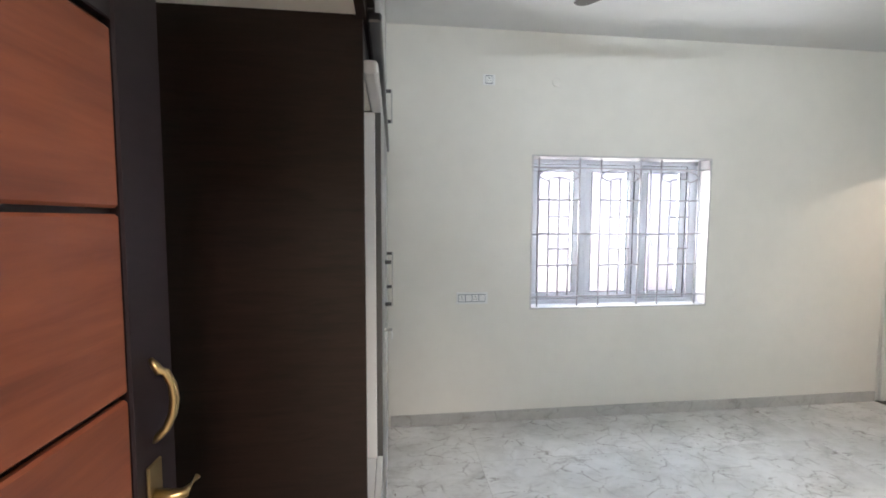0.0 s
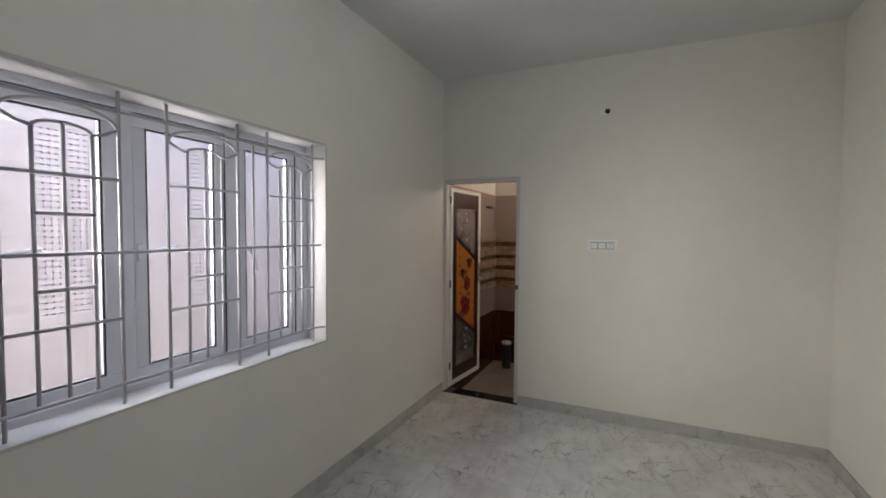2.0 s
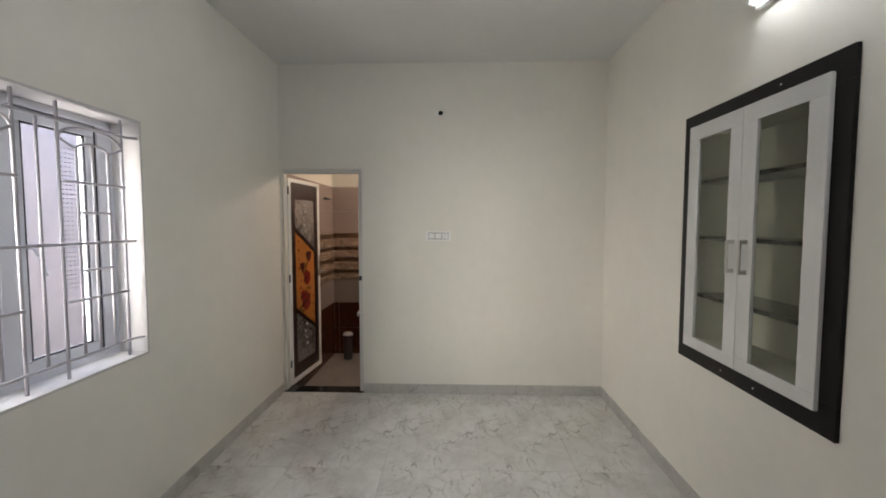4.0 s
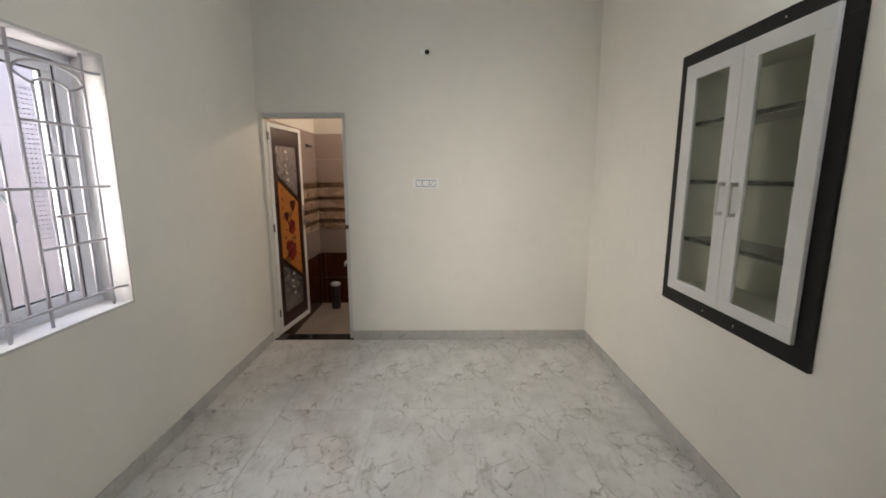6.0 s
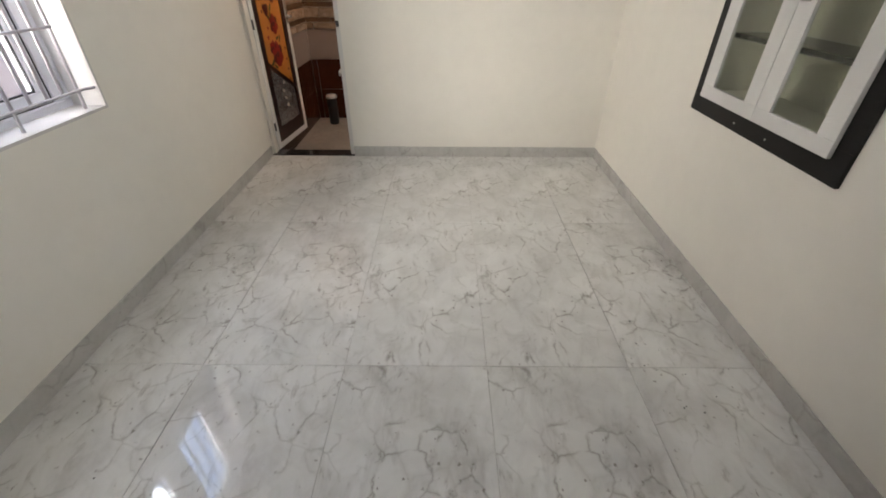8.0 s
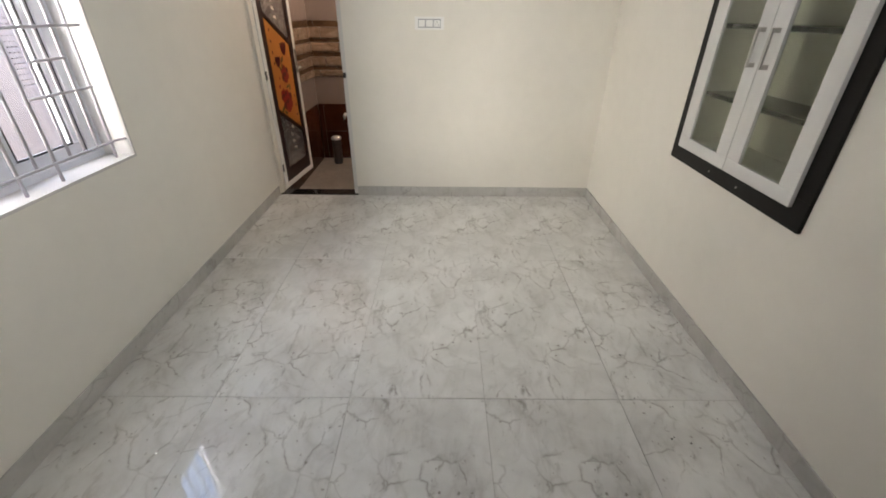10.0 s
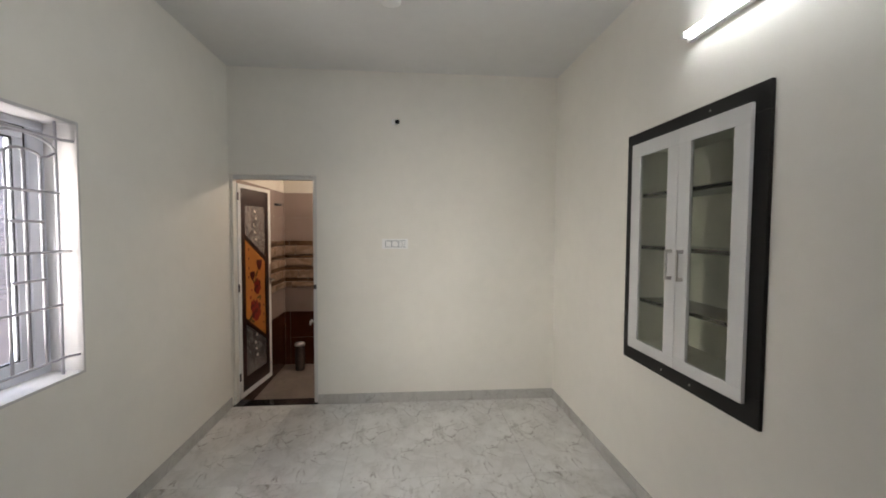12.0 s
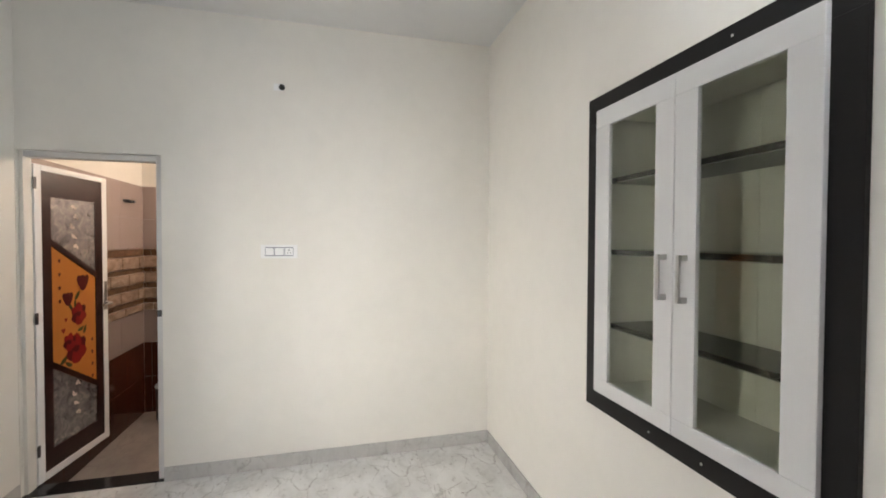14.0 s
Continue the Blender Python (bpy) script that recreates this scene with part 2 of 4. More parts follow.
M_ETCH = material("silvered_glass", (0.42, 0.42, 0.42), 0.25, 0.7)
_v = coords(M_ETCH, "Object", (1, 1, 1))
_n = noise_of(M_ETCH, _v, 14.0, 5.0, 0.65, 1.2)
link(M_ETCH, ramp(M_ETCH, _n, [(0.35, (0.28, 0.28, 0.285)), (0.52, (0.46, 0.455, 0.45)), (0.66, (0.74, 0.69, 0.64))]), M_ETCH.node_tree.nodes["Principled BSDF"].inputs["Base Color"])
bump(M_ETCH, _n, 0.6, 0.004)
M_ORANGE = painted("orange_panel", (0.52, 0.19, 0.038), 0.3, 0.06, 0.02)
M_RED = painted("red_petal", (0.26, 0.012, 0.010), 0.35, 0.25, 0.1)
M_DARKRED = painted("dark_red_petal", (0.10, 0.006, 0.008), 0.35, 0.25, 0.1)
M_LEAF = painted("green_leaf_paint", (0.075, 0.075, 0.018), 0.4, 0.2, 0.1)
M_DOORBROWN = wood("dark_door_frame", (0.016, 0.005, 0.004), (0.04, 0.012, 0.009), 0.3, (3, 3, 12), 0.03)


# ---- mesh helpers ----
def add_box(bm, lo, hi, bevel=0.0, segs=1):
    cs = [(a, b, c) for c in (lo[2], hi[2]) for b in (lo[1], hi[1]) for a in (lo[0], hi[0])]
    vs = [bm.verts.new(c) for c in cs]
    faces = [bm.faces.new([vs[i] for i in q]) for q in
             ((0, 2, 3, 1), (4, 5, 7, 6), (0, 1, 5, 4), (2, 6, 7, 3), (0, 4, 6, 2), (1, 3, 7, 5))]
    if bevel:
        edges = list({e for f in faces for e in f.edges})
        bmesh.ops.bevel(bm, geom=edges, offset=bevel, segments=segs, affect="EDGES", profile=0.5)


def boxes(*items, bevel=0.0, segs=1):
    bm = bmesh.new()
    for lo, hi in items:
        add_box(bm, lo, hi, bevel, segs)
    return bm


def add_tube(bm, points, radius, sides=8, cap=True):
    """A round bar along a line of points."""
    pts = [Vector(p) for p in points]
    rings = []
    for k, p in enumerate(pts):
        d = (pts[min(k + 1, len(pts) - 1)] - pts[max(k - 1, 0)]).normalized()
        up = Vector((0, 1, 0)) if abs(d.y) < 0.9 else Vector((1, 0, 0))
        a = d.cross(up).normalized()
        b = d.cross(a)
        r = radius[k] if isinstance(radius, (list, tuple)) else radius
        rings.append([bm.verts.new(p + (a * math.cos(2 * math.pi * s / sides) + b * math.sin(2 * math.pi * s / sides)) * r) for s in range(sides)])
    for r0, r1 in zip(rings, rings[1:]):
        for s in range(sides):
            f = bm.faces.new((r0[s], r0[(s + 1) % sides], r1[(s + 1) % sides], r1[s]))
            f.smooth = True
    if cap:
        bm.faces.new(rings[0][::-1])
        bm.faces.new(rings[-1])


def tube(points, radius, sides=8):
    bm = bmesh.new()
    add_tube(bm, points, radius, sides)
    return bm


def add_prism(bm, outline, y0, y1):
    """A flat outline in x and z, given thickness along y."""
    a = [bm.verts.new((x, y0, z)) for x, z in outline]
    b = [bm.verts.new((x, y1, z)) for x, z in outline]
    n = len(outline)
    bm.faces.new(a)
    bm.faces.new(b[::-1])
    for k in range(n):
        bm.faces.new((a[k], b[k], b[(k + 1) % n], a[(k + 1) % n]))


def lathe(profile, sides=20):
    bm = bmesh.new()
    add_tube(bm, [(0, 0, z) for r, z in profile], [max(r, 0.0004) for r, z in profile], sides)
    return bm


def part(name, bm, mat, parent=None, label="", kind=""):
    bmesh.ops.recalc_face_normals(bm, faces=bm.faces)
    mesh = bpy.data.meshes.new(name)
    bm.to_mesh(mesh)
    bm.free()
    mesh.materials.append(mat)
    ob = new(name, mesh)
    ob.parent = parent
    return tagged(ob, label, "", "", kind)


def thing(name, m, label, category, group=""):
    ob = new(name)
    ob.matrix_world = m
    ob.empty_display_size = 0.1
    return tagged(ob, label, category, group)


def structure(name, bm, mat, label=""):
    return part(name, bm, mat, None, label, "structure")


def wall_with_holes(u0, u1, z0, z1, v0, v1, holes, axis):
    """A wall along x or y from u0 to u1, v0 to v1 thick, with holes (ua, ub, za, zb) through it."""
    us = sorted({u0, u1, *[h[0] for h in holes], *[h[1] for h in holes]})
    zs = sorted({z0, z1, *[h[2] for h in holes], *[h[3] for h in holes]})
    bm = bmesh.new()

    def solid(i, j):
        if not (0 <= i < len(us) - 1 and 0 <= j < len(zs) - 1):
            return False
        cu, cz = (us[i] + us[i + 1]) / 2, (zs[j] + zs[j + 1]) / 2
        return not any(h[0] < cu < h[1] and h[2] < cz < h[3] for h in holes)

    def quad(*pts):
        bm.faces.new([bm.verts.new((u, v, z) if axis == "x" else (v, u, z)) for u, v, z in pts])

    for i in range(len(us) - 1):
        for j in range(len(zs) - 1):
            if not solid(i, j):
                continue
            a, b, c, d = us[i], us[i + 1], zs[j], zs[j + 1]
            quad((a, v0, c), (b, v0, c), (b, v0, d), (a, v0, d))
            quad((a, v1, c), (a, v1, d), (b, v1, d), (b, v1, c))
            if not solid(i - 1, j):
                quad((a, v0, c), (a, v0, d), (a, v1, d), (a, v1, c))
            if not solid(i + 1, j):
                quad((b, v0, c), (b, v1, c), (b, v1, d), (b, v0, d))
            if not solid(i, j - 1):
                quad((a, v0, c), (a, v1, c), (b, v1, c), (b, v0, c))
            if not solid(i, j + 1):
                quad((a, v0, d), (b, v0, d), (b, v1, d), (a, v1, d))
    bmesh.ops.remove_doubles(bm, verts=bm.verts, dist=0.0001)
    return bm


# ---- plan ----
WEST, EAST, SOUTH, NORTH, HIGH = 0.08, 4.835, 0.0, 2.853, 2.91
WIN = (1.75, 3.206, 0.866, 2.028)
ENTRY = (0.33, 1.17, 0.0, 2.06)
BATH = (2.122, 2.850, 0.0, 2.007)
NICHE = (2.66, 3.44, 0.90, 2.00)
BN, BS, BE, BF = 2.875, 1.30, 6.50, -0.165

structure("wall_north", wall_with_holes(WEST - 0.15, EAST + 0.12, 0.0, HIGH, NORTH, NORTH + 0.23, [WIN], "x"), M_WALL, "cream painted north wall with a window opening")
structure("wall_south", wall_with_holes(WEST - 0.15, EAST + 0.12, 0.0, HIGH, SOUTH - 0.25, SOUTH, [ENTRY, NICHE], "x"), M_WALL, "cream painted south wall with doorway and niche")
structure("wall_east", wall_with_holes(SOUTH, NORTH, 0.0, HIGH, EAST, EAST + 0.12, [BATH], "y"), M_WALL, "cream painted east wall with bathroom doorway")
structure("wall_west", boxes(((WEST - 0.15, SOUTH, 0.0), (WEST, NORTH, HIGH))), M_WALL, "cream painted west wall")
structure("ceiling", boxes(((WEST - 0.15, SOUTH - 0.25, HIGH), (EAST + 0.12, NORTH + 0.23, HIGH + 0.14))), M_CEIL, "plain white painted ceiling")
structure("niche_back", boxes(((NICHE[0] - 0.03, SOUTH - 0.27, NICHE[2] - 0.03), (NICHE[1] + 0.03, SOUTH - 0.252, NICHE[3] + 0.03))), M_WALL, "cream back of the wall niche")
floor = structure("floor", boxes(((WEST - 0.15, SOUTH - 0.25, -0.16), (EAST, NORTH, -0.004))), M_GROUT, "grey white marble-look tiled floor")

# white reveal lining of the window, its paint darkened against lamp glare
x0, x1, z0, z1 = WIN
RY0, RY1 = NORTH - 0.003, NORTH + 0.14
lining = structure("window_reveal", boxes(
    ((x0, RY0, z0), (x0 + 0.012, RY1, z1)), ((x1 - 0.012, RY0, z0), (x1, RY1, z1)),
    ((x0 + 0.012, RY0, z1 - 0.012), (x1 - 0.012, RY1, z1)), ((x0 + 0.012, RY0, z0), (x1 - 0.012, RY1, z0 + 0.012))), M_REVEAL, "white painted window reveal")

# skirting
SK = 0.088
def skirting(name, lo, hi):
    structure(name, boxes((lo, hi), bevel=0.002), M_SKIRT, "grey marble-look skirting tile")


skirting("skirting_north", (0.70, NORTH - 0.009, 0.0), (EAST - 0.009, NORTH, SK))
skirting("skirting_south", (ENTRY[1] + 0.06, SOUTH, 0.0), (EAST - 0.009, SOUTH + 0.009, SK))
skirting("skirting_east", (EAST - 0.009, SOUTH, 0.0), (EAST, BATH[0] - 0.002, SK))

# hall behind the entry and ground outside
structure("hall_floor", boxes(((-1.5, -3.0, -0.1), (3.0, SOUTH - 0.25, -0.002))), M_MARBLE, "marble-look hall floor")
structure("hall_wall_south", boxes(((-1.5, -3.1, 0), (3.0, -3.0, HIGH))), M_WALL)
structure("hall_wall_west", boxes(((-1.6, -3.1, 0), (-1.5, -0.25, HIGH))), M_WALL)
structure("hall_wall_east", boxes(((3.0, -3.1, 0), (3.1, -0.25, HIGH))), M_WALL)
structure("hall_ceiling", boxes(((-1.6, -3.1, HIGH), (3.1, -0.252, HIGH + 0.14))), M_CEIL)
structure("hall_wall_north", boxes(((-1.5, -0.25, 0), (WEST - 0.15, -0.1, HIGH))), M_WALL)
structure("ground", boxes(((-60, -60, -0.6), (60, 60, -0.5))), painted("outside_ground", (0.38, 0.35, 0.31), 0.9, 0.15, 0.5, 8.0), "pale dusty ground outside")

# bathroom shell
structure("bathroom_floor", boxes(((EAST + 0.12, BS, BF - 0.1), (BE, BN, BF))), M_BATHFLOOR, "beige bathroom floor tiles")
structure("bathroom_ceiling", boxes(((EAST + 0.12, BS - 0.1, 2.6), (BE + 0.1, BN + 0.1, 2.7))), M_PLASTER)
structure("bathroom_wall_north", boxes(((EAST + 0.12, BN, BF - 0.1), (BE + 0.1, BN + 0.1, 2.6))), M_PLASTER, "bathroom wall, cream plaster above tiles")
structure("bathroom_wall_south", boxes(((EAST + 0.12, BS - 0.1, BF - 0.1), (BE + 0.1, BS, 2.6))), M_PLASTER)
structure("bathroom_wall_east", boxes(((BE, BS, BF - 0.1), (BE + 0.1, BN, 2.6))), M_PLASTER, "bathroom wall, cream plaster above tiles")
structure("threshold", boxes(((EAST - 0.004, BATH[0], -0.14), (EAST + 0.13, BATH[1], 0.006)), bevel=0.003), M_GRANITE, "black granite threshold of the bathroom door")


# ---- entry door ----
def entry_door():
    # local: hinge at origin, leaf along +y, face towards +x at x = 0
    d = thing("door_1", pose(0.365, -0.27, 0.0), "red-brown panelled wooden door with dark stile, open", "door")
    tagged(d, kind="structure")
    w, h, t = 0.80, 2.03, 0.04
    st = 0.108
    part("stile", boxes(((-t, w - st, 0.01), (0, w, h)), bevel=0.003), M_STILE, d, "dark brown door stile")
    part("stile", boxes(((-t, 0, 0.01), (0, st, h)), bevel=0.003), M_STILE, d, "dark brown door stile")
    part("rail", boxes(((-t, st, h - 0.23), (-0.002, w - st, h)), bevel=0.002), M_STILE, d, "dark brown top rail")
    part("rail", boxes(((-t, st, 0.01), (-0.002, w - st, 0.15)), bevel=0.002), M_STILE, d, "dark brown bottom rail")
    part("backing", boxes(((-t + 0.004, st, 0.15), (-0.016, w - st, h - 0.23))), M_STILE, d)
    edges = [0.156, 0.50, 0.77, 1.035, 1.30, 1.553, 1.795]
    for a, b in zip(edges, edges[1:]):
        part("door_panel", boxes(((-0.016, st + 0.002, a + 0.004), (-0.002, w - st - 0.002, b - 0.004)), bevel=0.004), M_DOORWOOD, d, "red-brown grained panel")
    # brass pull
    py = w - 0.068
    pull = part("pull_handle", tube([(0.004, py, 1.338), (0.010, py, 1.328), (0.016, py, 1.318), (0.023, py + 0.003, 1.316), (0.030, py + 0.006, 1.295), (0.032, py + 0.007, 1.272), (0.029, py + 0.006, 1.25), (0.021, py + 0.003, 1.230), (0.010, py, 1.218), (0.004, py, 1.210)],
                                    [0.003, 0.006, 0.007, 0.006, 0.0065, 0.007, 0.0065, 0.006, 0.006, 0.003], 10), M_BRASS, d, "curved brass pull handle")
    part("lock_plate", boxes(((0, py - 0.018, 0.96), (0.005, py + 0.018, 1.18)), bevel=0.002), M_BRASS, d, "brass lock plate")
    bm = tube([(0.004, py, 1.125), (0.03, py, 1.125), (0.042, py + 0.004, 1.127), (0.050, py + 0.03, 1.136)], [0.012, 0.010, 0.008, 0.005], 10)
    part("lever", bm, M_BRASS, d, "brass lever")
    for z in (0.25, 1.05, 1.8):
        part("hinge", tube([(0.004, -0.004, z), (0.004, -0.004, z + 0.1)], 0.006), M_STEEL, d)
    return d


entry_door()
fr = thing("door_frame", pose(0, 0, 0), "dark wooden frame of the entry doorway", "door frame")
part("jamb", boxes(((ENTRY[0] - 0.07, -0.272, 0.0), (ENTRY[0], -0.252, 2.12))), M_STILE, fr)
part("jamb", boxes(((ENTRY[1], -0.272, 0.0), (ENTRY[1] + 0.07, -0.252, 2.12))), M_STILE, fr)
part("head", boxes(((ENTRY[0], -0.272, 2.06), (ENTRY[1], -0.252, 2.12))), M_STILE, fr)


# ---- wardrobe ----
FX = 0.684          # front of the doors
W0, W1, W2, W3, W4 = 0.886, 1.31, 1.825, 2.355, NORTH - 0.004
RAILZ = 2.02


def bar_handle(parent, x, y, z0, z1, name="handle"):
    """A slim bar handle that stands off a door face towards +x."""
    h = part(name, boxes(((x + 0.032, y - 0.006, z0), (x + 0.040, y + 0.006, z1)), bevel=0.001), M_STEEL, parent, "steel bar handle")
    for z in (z0, z1 - 0.018):
        part("foot", boxes(((x, y - 0.0065, z), (x + 0.0315, y + 0.0065, z + 0.018)), bevel=0.001), M_DARKMETAL, h, "dark metal foot")


def keyed_lock(parent, x, y, z):
    lock = part("lock", tube([(x, y, z), (x + 0.008, y, z)], 0.010, 12), M_STEEL, parent, "round steel cupboard lock")
    part("key", boxes(((x + 0.008, y - 0.0015, z - 0.008), (x + 0.035, y + 0.0015, z + 0.008)), bevel=0.001), M_STEEL, lock, "small steel key")
    part("key_ring", tube([(x + 0.03, y, z - 0.005), (x + 0.034, y + 0.006, z - 0.03), (x + 0.03, y, z - 0.055)], 0.003, 6), M_PLASTIC, lock, "pale key tag")


def wardrobe_unit(y0, y1, face, mat, label, handle_y=None, lock=False):
    u = thing("wardrobe_unit", pose(0, 0, 0), label, "wardrobe", "wardrobe units")
    back = WEST + 0.002
    bm = boxes(((back, y0, 0.0), (face - 0.02, y0 + 0.018, RAILZ)), ((back, y1 - 0.018, 0.0), (face - 0.02, y1, RAILZ)),
               ((back, y0 + 0.018, 0.0), (back + 0.006, y1 - 0.018, RAILZ)),
               ((back + 0.006, y0 + 0.018, 0.08), (face - 0.02, y1 - 0.018, 0.098)),
               ((back + 0.006, y0 + 0.018, RAILZ - 0.018), (face - 0.02, y1 - 0.018, RAILZ)),
               ((face - 0.06, y0 + 0.018, 0.0), (face - 0.045, y1 - 0.018, 0.08)))
    part("carcass", bm, M_PANELDARK, u, "dark brown carcass")
    d = part("door", boxes(((face - 0.019, y0 + 0.003, 0.075), (face, y1 - 0.003, RAILZ - 0.004)), bevel=0.0015), mat, u)
    if handle_y is not None:
        bar_handle(d, face, handle_y, 1.12, 1.345)
    if lock:
        keyed_lock(d, face, handle_y, 1.0)
    return u


# end unit: an open niche behind a brown side panel, with a white door inside and cream underside above
endu = thing("wardrobe_unit", pose(0, 0, 0), "end wardrobe unit with dark brown side and open white niche", "wardrobe", "wardrobe units")
EF = 0.664
NB0, NB1 = WEST + 0.01, 1.288
part("side_panel", boxes(((WEST + 0.002, W0 - 0.02, 0.0), (EF - 0.009, W0, RAILZ + 0.026)), bevel=0.001), M_PANELDARK, endu, "dark brown laminated side panel")
part("side_panel", boxes(((WEST + 0.002, NB1 + 0.001, 0.0), (FX - 0.021, W1 - 0.001, RAILZ)), bevel=0.001), M_PANELDARK, endu, "dark brown laminated side panel")
part("back", boxes(((WEST + 0.002, W0, 0.0), (NB0, NB1, RAILZ))), M_PANELDARK, endu)
part("top_panel", boxes(((NB0, W0, RAILZ - 0.018), (EF - 0.009, NB1, RAILZ))), M_PANELDARK, endu)
part("front_board", boxes(((EF - 0.03, W0 + 0.001, 1.94), (EF - 0.010, NB1, RAILZ - 0.019))), M_PANELDARK, endu)
part("niche_top", boxes(((NB0, W0, 1.912), (EF - 0.014, NB1, 1.938)), bevel=0.001), M_WALL, endu, "cream underside board of the niche")
part("niche_edge", boxes(((EF - 0.013, W0 + 0.001, 1.905), (FX + 0.006, NB1, 1.938)), bevel=0.010, segs=3), M_WHITE, endu, "rounded white edge of the niche top")
part("niche_shelf", boxes(((NB0, W0, 0.665), (EF - 0.002, NB1, 0.69)), bevel=0.001), M_WHITE, endu, "white niche shelf")
part("lower_door", boxes(((EF, W0 + 0.001, 0.075), (FX, NB1, 0.690)), bevel=0.0015), M_WHITE, endu, "white lower door")
part("plinth", boxes(((EF - 0.06, W0, 0.0), (EF - 0.045, NB1, 0.07))), M_PANELDARK, endu)
part("inner_door", boxes(((NB0 + 0.002, NB1 - 0.019, 0.692), (0.562, NB1, 1.910)), bevel=0.002), M_LIFTEDWHITE, endu, "glossy white inner door")
db = part("inner_door", boxes(((0.565, NB1 - 0.019, 0.692), (EF + 0.001, NB1, 1.904)), bevel=0.002), M_LIFTEDWHITE, endu, "glossy white inner door")
hy = NB1 - 0.019
h = part("handle", boxes(((0.586, hy - 0.038, 1.235), (0.599, hy - 0.030, 1.46)), bevel=0.001), M_STEEL, db, "steel bar handle")
for hz in (1.235, 1.442):
    part("foot", boxes(((0.5855, hy - 0.0295, hz), (0.5995, hy, hz + 0.018)), bevel=0.001), M_DARKMETAL, h, "dark metal foot")
lk = part("lock", tube([(0.578, hy, 1.19), (0.578, hy - 0.008, 1.19)], 0.010, 12), M_STEEL, db, "round steel cupboard lock")
part("key", boxes(((0.5765, hy - 0.035, 1.182), (0.5795, hy - 0.008, 1.198)), bevel=0.001), M_STEEL, lk, "small steel key")
part("key_ring", tube([(0.578, hy - 0.03, 1.185), (0.572, hy - 0.034, 1.16), (0.578, hy - 0.03, 1.135)], 0.003, 6), M_PLASTIC, lk, "pale key tag")

wardrobe_unit(W1, W2, FX, M_GREY, "tall wardrobe unit with dark grey door", None)
wardrobe_unit(W2, W3, FX, M_WHITE, "tall wardrobe unit with white door, steel handle and key", W2 + 0.04, True)
wardrobe_unit(W3, W4, FX, M_GREY, "tall wardrobe unit with dark grey door and steel handle", W3 + 0.05, False)

rail = tagged(part("cornice_rail", boxes(((FX - 0.02, W0 - 0.01, RAILZ + 0.002), (FX + 0.016, W4, RAILZ + 0.026)), bevel=0.006, segs=2), M_DARKMETAL), "dark projecting rail between wardrobes and loft", "rail")


def loft_unit(y0, y1, mat, label, handle_y=None):
    u = thing("loft_cabinet", pose(0, 0, 0), label, "cabinet", "loft cabinets")
    back, z0, z1 = WEST + 0.002, RAILZ + 0.032, HIGH - 0.003
    part("carcass", boxes(((back, y0, z0), (FX - 0.02, y0 + 0.016, z1)), ((back, y1 - 0.016, z0), (FX - 0.02, y1, z1)),
                          ((back, y0 + 0.016, z0), (FX - 0.02, y1 - 0.016, z0 + 0.018)), ((back, y0 + 0.016, z1 - 0.018), (FX - 0.02, y1 - 0.016, z1))), M_WHITE if mat is None else M_PANELDARK, u)
    d = part("door", boxes(((FX - 0.019, y0 + 0.002, z0), (FX, y1 - 0.002, z1)), bevel=0.0015), mat or M_GREY, u)
    if handle_y is not None:
        bar_handle(d, FX, handle_y, z0 + 0.05, z0 + 0.24)
    return u


# loft over the door swing has a pale underside
u = loft_unit(0.0, W0 - 0.012, M_PANELDARK, "dark fronted loft cabinet above the door swing")
part("soffit", boxes(((WEST + 0.002, 0.002, RAILZ + 0.012), (FX - 0.045, W0 - 0.014, RAILZ + 0.03))), M_WALL, u, "cream painted soffit")
part("edge_trim", boxes(((FX - 0.044, 0.002, RAILZ + 0.004), (FX - 0.022, W0 - 0.012, RAILZ + 0.03))), M_PANELDARK, u)
loft_unit(W0 - 0.01, W1 - 0.001, M_GREY, "loft cabinet with dark grey door")
loft_unit(W1, W2 - 0.001, M_WHITE, "loft cabinet with white door")
loft_unit(W2, W3 - 0.001, M_GREY, "loft cabinet with dark grey door and steel handle", W3 - 0.05)
loft_unit(W3, W4, M_WHITE, "loft cabinet with white door")


